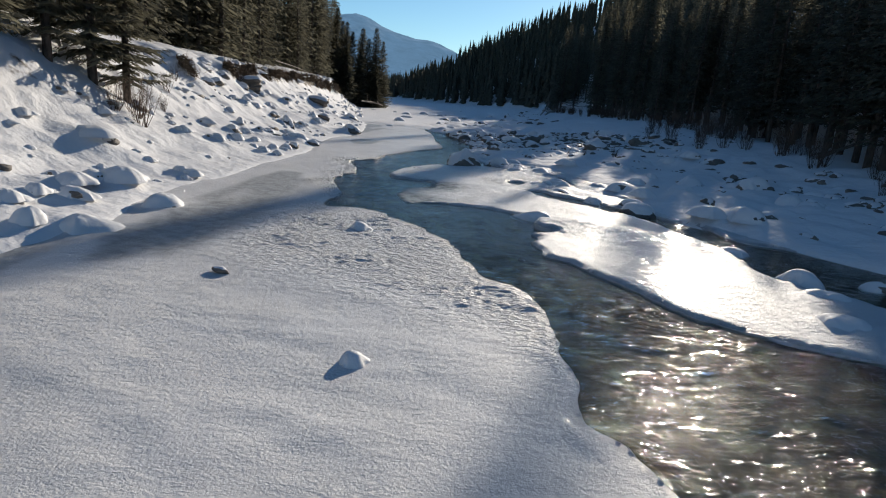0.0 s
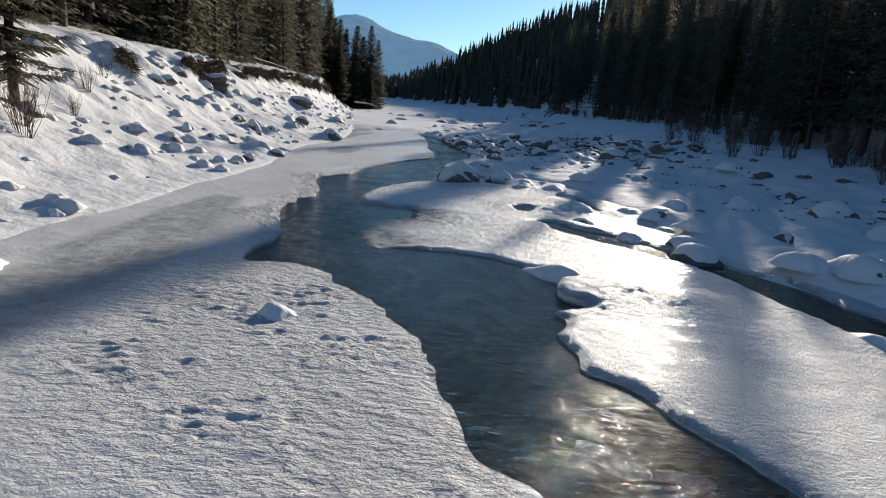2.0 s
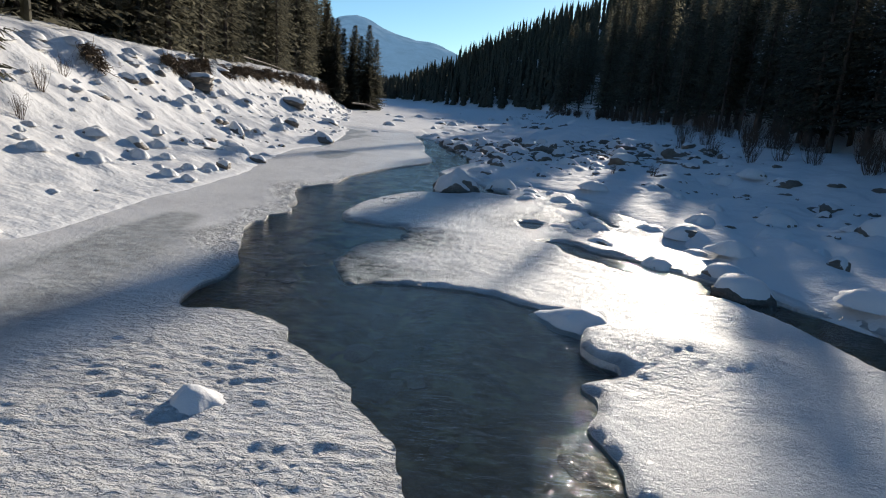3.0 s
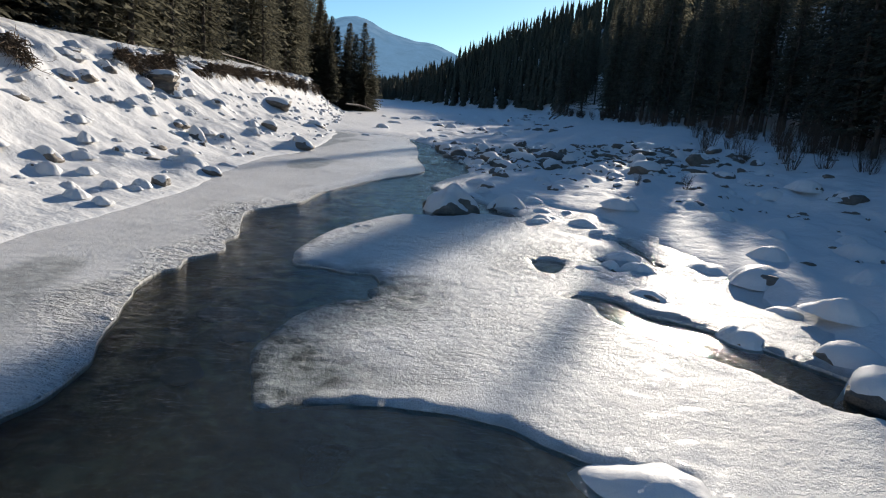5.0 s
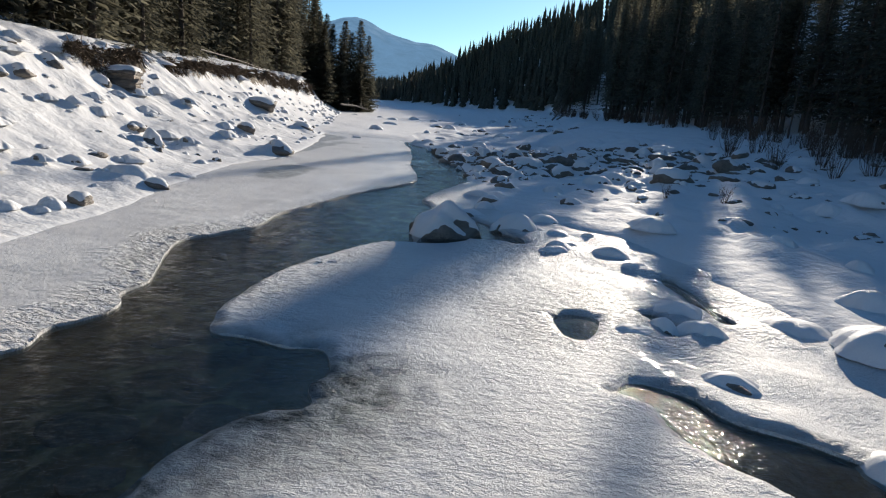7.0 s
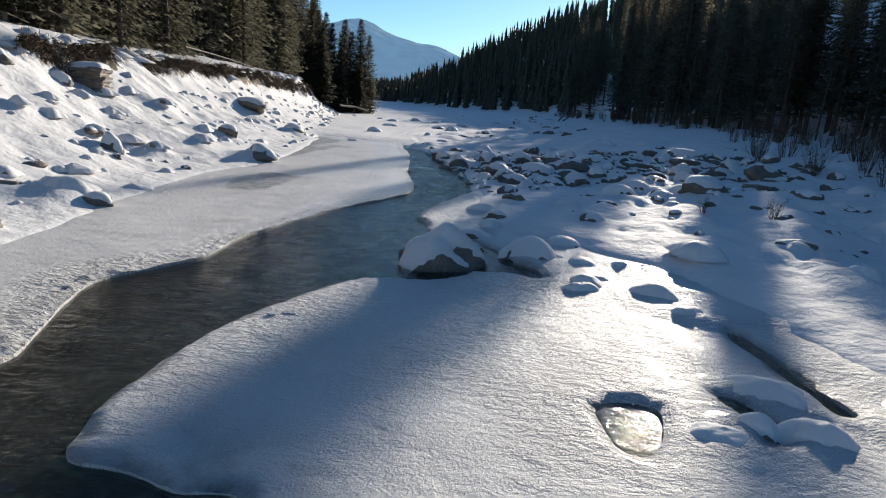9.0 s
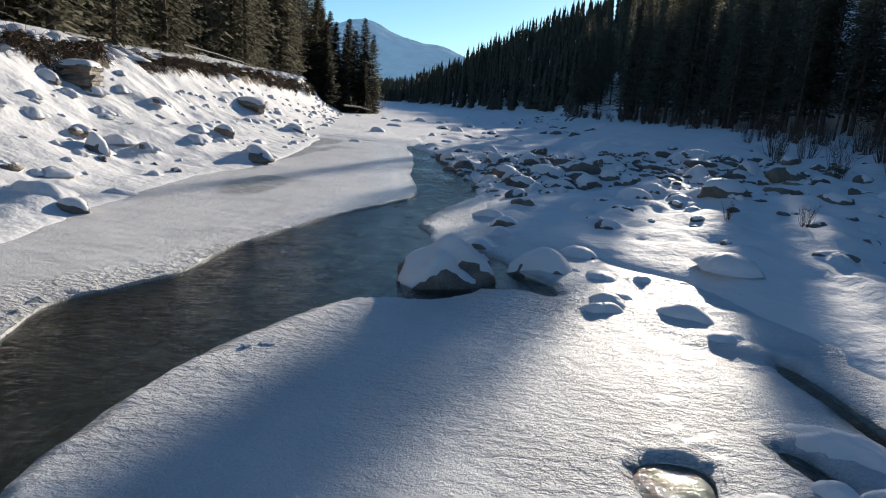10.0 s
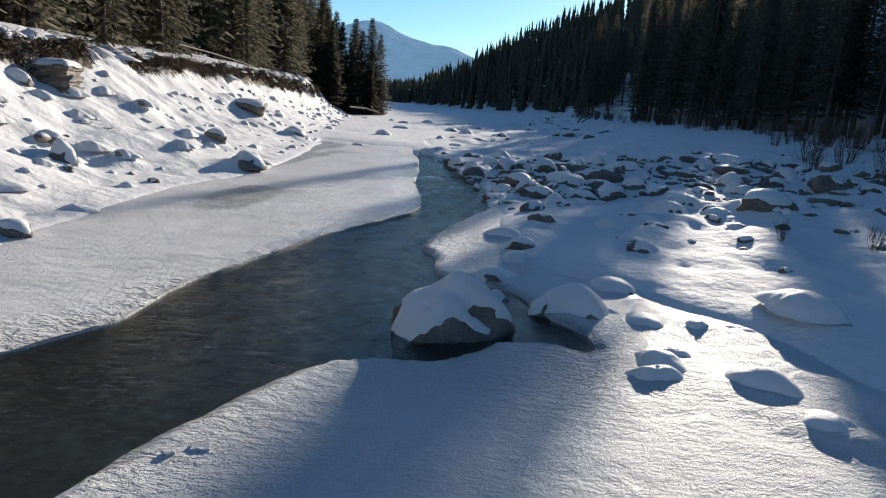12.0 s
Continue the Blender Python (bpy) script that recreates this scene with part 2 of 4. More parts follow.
def fbm(x, y, octaves=4, seed=0):
    total, amp = 0.0, 1.0
    for k in range(octaves):
        total = total + amp * vnoise(x * 2 ** k + 17.3 * k, y * 2 ** k - 9.1 * k, seed + k)
        amp *= 0.5
    return total


def smooth(a, b, v):
    s = np.clip((v - a) / (b - a), 0, 1)
    return s * s * (3 - 2 * s)


WATER_Z, ICE_Z = -0.12, -0.065
# shores, crest and forest edge: x by the distance y up the valley
LEFT_Y = (-60, 5, 8.7, 10, 13, 16.3, 22, 26, 31, 34, 38, 43, 48, 64, 90, 107, 190, 320, 600)
LEFT_X = (-6.5, -6.4, -6.3, -5.8, -6.5, -6.3, -6.1, -5.95, -6.5, -6.6, -5.7, -6.1, -6.7, -9, -13.0, -16, -25, -45, -120)
CREST_Y = (-60, 19, 32, 40, 53, 64, 94, 107, 190, 600)
CREST_X = (-11.5, -11.9, -12.9, -13.4, -14.3, -14.6, -17.4, -19, -29, -125)
RIGHT_Y = (-60, 0, 8, 11, 13.4, 15.3, 17.2, 19, 21, 23, 25, 26.5, 28, 28.6, 29.5, 32, 36, 40, 45, 50, 60, 90, 130, 200, 300, 450, 700)
RIGHT_X = (12, 11, 10.5, 9.2, 7.7, 6.5, 5.6, 5.6, 5.5, 5.3, 5.0, 4.4, 3.4, 2.4, 1.7, 1.5, 1.5, 1.1, 0.2, -1.3, -2.5, 2, 5, 4, -10, -57, -165)
EDGE_Y = (-60, 10, 30, 50, 80, 130, 200, 300, 450, 700)
EDGE_X = (15, 15.5, 17.5, 20, 23, 24, 16, -12, -60, -150)
PROFILE_U = (0, 0.15, 0.35, 0.6, 0.8, 0.92, 1.0, 1.15, 1.5, 2.0, 4.0, 8.0)
PROFILE_Z = (0, 0.12, 0.48, 1.15, 1.9, 2.6, 3.45, 3.85, 4.2, 4.5, 6.5, 15.0)
HILL_SLOPE, HILL_CAP, FADE = 0.72, 80.0, (300, 450)


# rocks: x, y and width
ICE_LUMPS = [(-0.78, 5.66, 0.36), (-1.61, 11.70, 0.46)]
CAPPED = [(-8.60, 24.71, 0.64), (5.18, 16.78, 1.00), (10.28, 21.11, 1.13), (-6.31, 25.36, 0.43), (-8.73, 33.28, 0.96), (3.34, 21.18, 0.34),
          (5.29, 17.56, 0.82), (2.06, 26.87, 0.85), (-6.13, 38.00, 1.30), (-8.24, 50.72, 1.14), (-8.49, 41.46, 0.74), (-11.58, 53.67, 2.06),
          (-9.68, 34.25, 0.64), (-6.27, 28.25, 0.60), (1.08, 27.22, 0.40), (1.42, 31.09, 0.89), (1.62, 30.15, 0.44), (1.71, 26.82, 0.35),
          (3.60, 24.98, 0.63), (3.58, 38.30, 1.18), (7.88, 34.68, 1.41), (5.58, 38.18, 0.69)]
SNOWY_WEST = [(-5.65, 12.31, 0.83), (-5.90, 9.83, 0.86), (-6.41, 9.42, 0.61), (-7.11, 13.49, 0.87), (-7.57, 12.41, 0.64), (-7.57, 13.22, 0.47),
              (-7.42, 11.13, 0.47), (-6.94, 11.44, 0.59), (-7.31, 10.24, 0.39), (-6.59, 15.99, 0.49), (-6.96, 16.18, 0.39), (-8.03, 21.67, 0.61),
              (-8.73, 20.55, 0.49), (-6.78, 22.70, 0.46), (-6.25, 22.65, 0.37), (-6.95, 28.38, 1.07), (-8.89, 15.61, 1.17), 
              (-6.47, 24.72, 0.41), (-6.80, 24.03, 0.40), (-7.68, 24.63, 0.43), (-8.32, 27.31, 0.41), (-9.04, 27.03, 0.50),
              (-10.67, 32.56, 0.54), (-8.83, 39.95, 0.70), (-9.16, 35.10, 0.81), (-8.46, 35.31, 0.65), (-8.18, 38.11, 0.82), (-10.75, 40.74, 0.75)]
SNOWY_EAST = [(2.15, 14.6, 0.75), (2.9, 14.1, 1.1), (3.9, 13.7, 1.0), (4.25, 18.15, 0.46), (6.6, 15.65, 0.8), (7.35, 15.2, 0.85), (5.87, 12.53, 0.49), (6.23, 10.50, 0.65), (6.14, 9.51, 0.60),
              (3.76, 21.87, 0.68), (3.0, 20.95, 0.5), (7.47, 10.46, 0.46), (5.57, 8.14, 0.70), (2.73, 25.28, 0.52),
              (3.78, 21.03, 0.58), (3.48, 19.67, 0.47), (5.15, 21.33, 0.87), (5.65, 20.72, 0.94), (5.40, 19.25, 0.44), (4.77, 18.54, 0.16),
              (5.88, 18.79, 0.61), (1.03, 28.14, 0.64), (1.51, 29.22, 0.58), (2.82, 28.00, 0.57), (2.54, 26.87, 0.22), (2.89, 26.59, 0.46),
              (3.53, 26.55, 0.40), (4.01, 26.48, 0.44), (2.99, 25.60, 0.28), (2.61, 24.98, 0.43), (3.84, 24.19, 0.58), (4.91, 26.84, 0.66),
              (6.08, 41.00, 1.65)]
BARE = [(7.05, 27.78, 0.58), (7.46, 42.72, 1.14), (10.10, 42.16, 1.15), (4.79, 40.82, 1.06), (9.06, 23.66, 0.41),
        (-8.33, 32.86, 0.43), (-9.78, 37.00, 0.36), (2.23, 32.15, 0.58), (4.34, 33.12, 0.51), (4.50, 31.94, 0.41), (3.71, 30.98, 0.43),
        (2.23, 36.54, 0.61), (1.55, 35.10, 0.42), (7.47, 43.74, 1.76), (10.46, 43.83, 1.38), (6.63, 34.27, 0.50), (11.25, 38.05, 0.76),
        (10.92, 36.82, 0.72), (10.42, 39.37, 0.59), (3.87, 42.54, 0.93), (5.28, 44.14, 0.89), (7.78, 41.58, 0.82), (1.70, 43.40, 0.64),
        (-0.83, 50.48, 0.82)]


def drifts(x, y):
    """Snow that drapes round the larger rocks."""
    z = np.zeros_like(x)
    for mx, my, w in CAPPED + SNOWY_WEST + SNOWY_EAST + BARE:
        q = ((x - mx) ** 2 + (y - my + 0.12 * w) ** 2) / (0.72 * w) ** 2
        near = q < 5
        if np.any(near):
            z = np.maximum(z, np.where(near, 0.24 * w * np.exp(-q * 1.3), 0))
    return z


def brink_gaps(y):
    """Above -0.16 the brink is undercut: in pockets at first, then nearly all along."""
    return fbm(y * 0.35, 3.0 + 0 * y, 3, 91) - 0.28 * (1 - smooth(33, 37, y))


def land(x, y):
    """Height of the snow, or of the river bed, at x, y (arrays)."""
    x, y = np.asarray(x, float), np.asarray(y, float)
    wob = 0.22 * fbm(y * 0.45, x * 0.1, 3, 40)
    xl = np.interp(y, LEFT_Y, LEFT_X) + wob
    xc = np.interp(y, CREST_Y, CREST_X) + 0.8 * fbm(y * 0.3, x * 0.12, 3, 50)
    xr = np.interp(y, RIGHT_Y, RIGHT_X) + 0.25 * fbm(y * 0.5, x * 0.1, 3, 60)
    xe = np.interp(y, EDGE_Y, EDGE_X)
    # left bank
    u = (xl - x) / (xl - xc)
    crest = np.interp(y, (-60, 85, 110, 700), (1.0, 1.0, 0.6, 0.6))
    zl = np.interp(np.maximum(u, 0), PROFILE_U, PROFILE_Z) * crest
    soft = np.interp(np.maximum(u, 0), (0, 0.15, 0.35, 0.6, 0.8, 1.0, 1.2, 1.5, 2, 4, 8), (0, 0.12, 0.48, 1.15, 2.0, 3.1, 3.8, 4.2, 4.5, 6.5, 15)) * crest
    cut = smooth(26, 31, y) * (1 - smooth(70, 90, y)) * smooth(-0.3, -0.05, brink_gaps(y))
    zl = soft + (zl - soft) * cut
    lumps = 0.26 * fbm(x * 0.45, y * 0.35, 3, 3) + 0.13 * fbm(x * 1.2, y * 1.0, 3, 4) - 0.07 * np.abs(fbm(x * 1.0 + 0.3 * y, y * 0.8, 3, 6))
    zl = zl + lumps * smooth(0.05, 0.45, u) * (1 - 0.6 * smooth(0.95, 1.1, u)) + 0.06 * fbm(x * 2.4, y * 1.9, 3, 5) * smooth(0, 0.1, u)
    # right bar and hillside
    d = x - xr
    zr = np.interp(np.maximum(d, 0), (0, 0.4, 1.5, 4, 7, 10, 14, 30), (0, 0.07, 0.12, 0.2, 0.35, 0.7, 1.2, 2.5))
    zr = zr + (0.24 * fbm(x * 0.6, y * 0.5, 4, 7) + 0.13 * fbm(x * 1.6, y * 1.2, 3, 8)) * smooth(0.2, 2.5, d)
    hill = np.maximum(0, x - xe - 2) * (1 - 0.97 * smooth(FADE[0], FADE[1], y))
    zr = zr + HILL_CAP * (1 - np.exp(-hill * HILL_SLOPE / HILL_CAP)) + 0.8 * fbm(x * 0.12, y * 0.12, 3, 9) * smooth(2, 15, hill)
    # river bed, filled by snowed-over ice farther up
    bed = -0.62 + 0.2 * fbm(x * 0.5, y * 0.35, 4, 11) + 0.12 * fbm(x * 2.2, y * 2.2, 3, 12)
    up = smooth(47, 55, y + 1.2 * fbm(x * 0.3, y * 0.3, 3, 13))
    flat = bed * (1 - up) + up * (0.03 + 0.10 * fbm(x * 0.35, y * 0.22, 4, 14))
    shelf_l, shelf_r = smooth(-0.9, 0.0, xl - x), smooth(-0.9, 0.0, d)
    base = flat * (1 - np.maximum(shelf_l, shelf_r)) + np.maximum(shelf_l, shelf_r) * np.where(up > 0.5, flat, -0.02)
    z = np.where(u > 0, np.maximum(zl - 0.02, base), np.where(d > 0, zr - 0.02, base))
    dry = np.maximum(smooth(0, 0.05, u), smooth(0, 0.3, d))
    return z + dry * drifts(x, y)


def spline(points, step=0.07, rough=0.0, seed=0, closed=False):
    """A smooth line through a few control points, frayed a little."""
    p = [Vector((a, b)) for a, b in points]
    p = [p[-1], *p, p[0], p[1]] if closed else [2 * p[0] - p[1], *p, 2 * p[-1] - p[-2]]
    out = []
    for k in range(1, len(p) - 2):
        a, b, c, d = p[k - 1:k + 3]
        n = max(2, int((c - b).length / step))
        for i in range(n):
            t = i / n
            out.append(0.5 * ((2 * b) + (c - a) * t + (2 * a - 5 * b + 4 * c - d) * t * t + (3 * b - a - 3 * c + d) * t ** 3))
    out = np.array([tuple(v) for v in out])
    if rough:
        s = np.arange(len(out)) * step
        out += 0.45 * rough * np.stack([fbm(s * 7, s * 0 + seed + 20, 2, seed + 4), fbm(s * 7, s * 0 + seed + 70, 2, seed + 5)], -1)
        out[:, 0] += rough * fbm(s * 1.7, s * 0 + seed, 4, seed)
        out[:, 1] += rough * fbm(s * 1.7, s * 0 + seed + 50, 4, seed + 9)
    return out


# outlines of the ice, as control points of splines
LEFT_ICE_NEAR = [(3.2, -5), (2.4, 1), (1.9, 3), (1.77, 3.85), (1.65, 4.4), (1.35, 4.9), (1.34, 5.3), (1.44, 5.7), (1.35, 6.4), (1.35, 7.5),
                 (1.2, 8.4), (0.92, 8.86), (0.6, 9.2), (0.35, 10.2), (0.16, 10.96), (-0.02, 11.5), (-0.38, 11.9), (-0.4, 12.26), (-0.85, 12.85),
                 (-1.25, 13.3), (-1.33, 13.6), (-1.79, 13.9), (-2.2, 14.1), (-2.6, 13.97), (-2.85, 14.2), (-2.79, 14.8), (-2.73, 15.6)]
LEFT_ICE_FAR = [(-2.8, 16.3), (-3.08, 17.1), (-3.4, 18.8), (-3.26, 19.4), (-3.33, 19.8), (-3.05, 20.5), (-3.24, 21), (-3.2, 21.6), (-3.6, 22.9),
                (-3.72, 23.8), (-3.3, 24.7), (-2.98, 25.3), (-2.94, 26.4), (-2.8, 27.2), (-2.4, 28.5), (-1.75, 30.6), (-0.9, 32.4), (-0.5, 33.6),
                (-0.57, 35.3), (-1.02, 38.7), (-1.2, 42), (-1.6, 46.6), (-2.1, 49.4), (-2.5, 54)]
RIGHT_ICE_NEAR = [(8.6, 4.5), (6.8, 5.7), (5.25, 6.9), (4.4, 7.4), (3.8, 7.75), (3.35, 8.2), (3.1, 8.9), (2.76, 9.55), (2.35, 10.3), (2.05, 10.8),
                  (1.8, 11), (1.84, 11.4), (1.71, 11.9), (1.83, 12.15), (1.9, 12.5), (1.73, 12.7), (2.22, 13), (2.27, 13.2), (1.94, 13.5), (2.0, 14),
                  (2.33, 14.4), (2.38, 14.9), (1.68, 15.06), (1, 15.57), (0.2, 15.75), (-0.5, 15.65), (-0.97, 15.5)]
RIGHT_ICE_FAR = [(-1.15, 15.95), (-1.38, 16.7), (-1.34, 17.3), (-1.24, 17.7), (-0.84, 18.4), (-0.42, 18.6), (-0.54, 19), (-0.35, 19.25), (-0.6, 19.8),
                 (-0.97, 19.75), (-1.4, 19.95), (-1.87, 20.1), (-1.93, 21.3), (-1.72, 22.6), (-1.42, 23.25), (-0.98, 24.2), (-0.5, 24.8), (0, 25),
                 (0.6, 25.05), (1.1, 25.6), (1.6, 25.7), (2.05, 25.5), (2.15, 25.9), (1.6, 26.7), (1.3, 27.6), (0.31, 28.2), (0.16, 29.25), (-0.12, 29.8),
                 (0.1, 31.1), (0.35, 32.1), (1.25, 34.8)]
SIDE_CHANNEL = [(9.5, 7.0), (7.5, 8.6), (6.5, 9.7), (5.9, 10.3), (5.77, 11), (5.83, 12), (5.75, 13.3), (5.4, 14.2), (5.2, 15.1), (4.65, 16.1), (4.2, 16.4),
                (3.85, 17.2), (3.4, 17.6), (3.2, 17.85), (2.7, 18.45), (2.55, 19.1), (2.24, 19.3), (2.55, 19.6), (2.95, 19.35), (3.2, 18.95), (3.9, 18.5),
                (4.4, 17.9), (4.85, 17.3), (5.5, 16.4), (6.2, 15.3), (6.6, 13.9), (7.5, 13.3), (8.9, 12.4), (11.5, 10.5), (12, 8)]
RIVULET = [(4.1, 23.7), (4.24, 23.72), (4.38, 23.1), (4.39, 22.56), (4.42, 22.05), (4.45, 21.55), (4.2, 21.5), (4.2, 22.05), (4.22, 22.56), (4.2, 23.1)]
INLET = [(3.22, 21.85), (3.42, 21.84), (3.62, 21.38), (3.58, 20.95), (3.35, 20.9), (3.34, 21.35)]
MELT_HOLE = [(2.0, 21.3), (2.19, 21.56), (2.55, 21.5), (2.5, 21), (2.28, 20.6), (2.06, 20.7)]


# ---- mesh helpers ----
def mesh_from(name, verts, faces, material, flat=False):
    me = bpy.data.meshes.new(name)
    verts = np.asarray(verts, dtype=np.float32)
    faces = np.asarray(faces, dtype=np.int32)
    n, k = faces.shape
    me.vertices.add(len(verts))
    me.vertices.foreach_set("co", verts.ravel())
    me.loops.add(n * k)
    me.loops.foreach_set("vertex_index", faces.ravel())
    me.polygons.add(n)
    me.polygons.foreach_set("loop_start", np.arange(0, n * k, k, dtype=np.int32))
    me.update(calc_edges=True)
    me.validate()
    me.polygons.foreach_set("use_smooth", np.full(len(me.polygons), not flat))
    me.materials.append(material)
    return me


def part(name, me, parent, label=""):
    ob = new(name, me)
    ob.parent = parent
    return tagged(ob, label)


def graded(lo, hi, a, b, fine, grow, coarse):
    """Coordinates, fine between a and b and wider and wider outside."""
    mid = list(np.arange(a, b + 1e-6, fine))
    out, s = [b], fine
    while out[-1] < hi:
        s = min(s * grow, coarse)
        out.append(out[-1] + s)
    low, s = [a], fine
    while low[-1] > lo:
        s = min(s * grow, coarse)
        low.append(low[-1] - s)
    return np.array(low[:0:-1] + mid + out[1:])


def grid_faces(nx, ny):
    i = np.arange(nx * ny).reshape(ny, nx)
    return np.stack([i[:-1, :-1], i[:-1, 1:], i[1:, 1:], i[1:, :-1]], -1).reshape(-1, 4)


def stepped(spec):
    """Coordinates in stretches: start, step, end, step, end ..."""
    out = [spec[0]]
    for step, end in zip(spec[1::2], spec[2::2]):
        out += list(np.linspace(out[-1], end, max(2, int(round((end - out[-1]) / step)) + 1))[1:])
    return np.array(out)


def signed(points, line):
    """Distance of points to a closed outline, positive inside."""
    a, b = line, np.roll(line, -1, 0)
    best = np.full(len(points), 1e9)
    inside = np.zeros(len(points), bool)
    px, py = points[:, 0], points[:, 1]
    for (ax, ay), (bx, by) in zip(a, b):
        dx, dy = bx - ax, by - ay
        ll = dx * dx + dy * dy
        if ll < 1e-12:
            continue
        t = np.clip(((px - ax) * dx + (py - ay) * dy) / ll, 0, 1)
        best = np.minimum(best, (px - ax - t * dx) ** 2 + (py - ay - t * dy) ** 2)
        if ay != by:
            inside ^= ((ay > py) != (by > py)) & (px < (bx - ax) * (py - ay) / (by - ay) + ax)
    best = np.sqrt(best)
    return np.where(inside, best, -best)


# ---- ground ----
def build_ground():
    xs = graded(-420, 420, -15.0, 14.5, 0.145, 1.09, 14)
    ys = graded(-70, 900, 3.0, 55.0, 0.17, 1.06, 16)
    gx, gy = np.meshgrid(xs, ys)
    gz = land(gx, gy)
    v = np.stack([gx, gy, gz], -1).reshape(-1, 3)
    ob = new("ground", mesh_from("ground", v, grid_faces(len(xs), len(ys)), GROUND))
    return tagged(ob, "snow-covered river banks, gravel bar and wooded slopes", "ground", kind="structure")


def ice_sheet(name, outlines, holes, xs, ys, height, clear, crust, material, label):
    gx, gy = np.meshgrid(xs, ys)
    p = np.stack([gx.ravel(), gy.ravel()], -1)
    sd = signed(p, outlines)
    for h in holes:
        sd = np.minimum(sd, -signed(p, h))
    s2 = sd.reshape(gx.shape)
    gry, grx = np.gradient(s2, ys, xs)
    cell = np.maximum(np.gradient(xs)[None, :], np.gradient(ys)[:, None])
    near = np.abs(s2) < 0.62 * cell
    mag = np.maximum(grx ** 2 + gry ** 2, 0.2)
    gx = gx - np.where(near, s2 * grx / mag, 0)
    gy = gy - np.where(near, s2 * gry / mag, 0)
    s2 = np.where(near, 0, s2)
    ok = (s2 >= 0).ravel()
    f = grid_faces(len(xs), len(ys))
    buried = (land(gx, gy) > ICE_Z + 0.16).ravel()
    f = f[ok[f].all(1) & ~buried[f].all(1)]
    used = np.unique(f)
    remap = np.full(len(xs) * len(ys), -1)
    remap[used] = np.arange(len(used))
    f = remap[f]
    x, y, s = gx.ravel()[used], gy.ravel()[used], s2.ravel()[used]
    z = height(x, y, s)
    v = np.stack([x, y, z], -1)
    # the broken rim: a wall down into the water
    e = np.concatenate([f[:, [0, 1]], f[:, [1, 2]], f[:, [2, 3]], f[:, [3, 0]]])
    key = np.sort(e, 1)
    _, idx, cnt = np.unique(key, axis=0, return_index=True, return_counts=True)
    rim = e[idx[cnt == 1]]
    rv = np.unique(rim)
    low = np.full(len(v), -1)
    low[rv] = len(v) + np.arange(len(rv))
    for _ in range(9):                      # wear the rim's line smooth
        acc, cnt = np.zeros((len(v), 2)), np.zeros(len(v))
        for p, q in ((0, 1), (1, 0)):
            np.add.at(acc, rim[:, p], v[rim[:, q], :2])
            np.add.at(cnt, rim[:, p], 1)
        v[rv, :2] = 0.4 * v[rv, :2] + 0.6 * acc[rv] / cnt[rv][:, None]
    foot = v[rv].copy()
    foot[:, 2] = WATER_Z - 0.04
    brow = low + len(rv)                    # the rim again, for a crisp edge
    wall = np.stack([brow[rim[:, 1]], brow[rim[:, 0]], low[rim[:, 0]], low[rim[:, 1]]], -1)
    me = mesh_from(name, np.concatenate([v, foot, v[rv]]), np.concatenate([f, wall]), material)
    wet = np.concatenate([clear(x, y, s), np.full(2 * len(rv), 0.12)])
    me.attributes.new("clear", 'FLOAT', 'POINT').data.foreach_set("value", wet.astype(np.float32))
    crumbly = np.concatenate([crust(x, y, s), np.full(2 * len(rv), 0.5)])
    me.attributes.new("crust", 'FLOAT', 'POINT').data.foreach_set("value", crumbly.astype(np.float32))
    return tagged(new(name, me), label, "river ice", kind="structure")


def crumbled(x, y, seed):
    """Broken, refrozen crust: low ragged ridges of crumbs across the stream, flat glazed plates between."""
    wx, wy = x + 0.3 * fbm(x * 1.1, y * 1.1, 3, seed + 5), y + 0.22 * fbm(x * 1.4, y * 1.4, 3, seed + 6)
    heaps = np.abs(fbm(wx * 3.6, wy * 9.0, 2, seed))
    lumps = np.abs(fbm(wx * 9.0 + 3, wy * 12.5, 1, seed + 1))
    crumbs = fbm(x * 12.0, y * 14.0, 1, seed + 2)
    where = 0.4 + 0.6 * smooth(-0.2, 0.15, fbm(x * 0.8, y * 1.1, 3, seed + 3))
    return where * (0.038 * heaps + 0.040 * lumps + 0.014 * crumbs) - 0.005


def left_crust(x, y, s):
    """How crumbly the west shelf is: all over the lobe, and in a strip along the rim farther up."""
    lobe = smooth(-4.6, -2.0, x + 0.8 * fbm(x * 0.5, y * 0.5, 3, 26)) * smooth(6.0, 9.5, y + 0.5 * x) * (1 - smooth(13.9, 15.0, y))
    strip = (1 - smooth(0.0, 0.95, s + 0.5 * fbm(x * 0.8, y * 0.8, 2, 27))) * (smooth(14.5, 16, y) * (1 - 0.6 * smooth(24, 27, y)) + 0.5 * smooth(5, 6.5, y) * (1 - smooth(8, 9, y)))
    return np.clip(1.25 * lobe + 1.3 * strip, 0, 1)


def right_crust(x, y, s):
    """The east shelf is scaly in patches and along the rim."""
    rim = 1 - smooth(0.1, 1.6, s + 0.8 * fbm(x * 0.8, y * 0.8, 2, 47))
    return np.clip(0.55 * rim * smooth(19.5, 21, y) + 0.38 * smooth(-0.15, 0.2, fbm(x * 0.45, y * 0.45, 3, 46)), 0, 1)


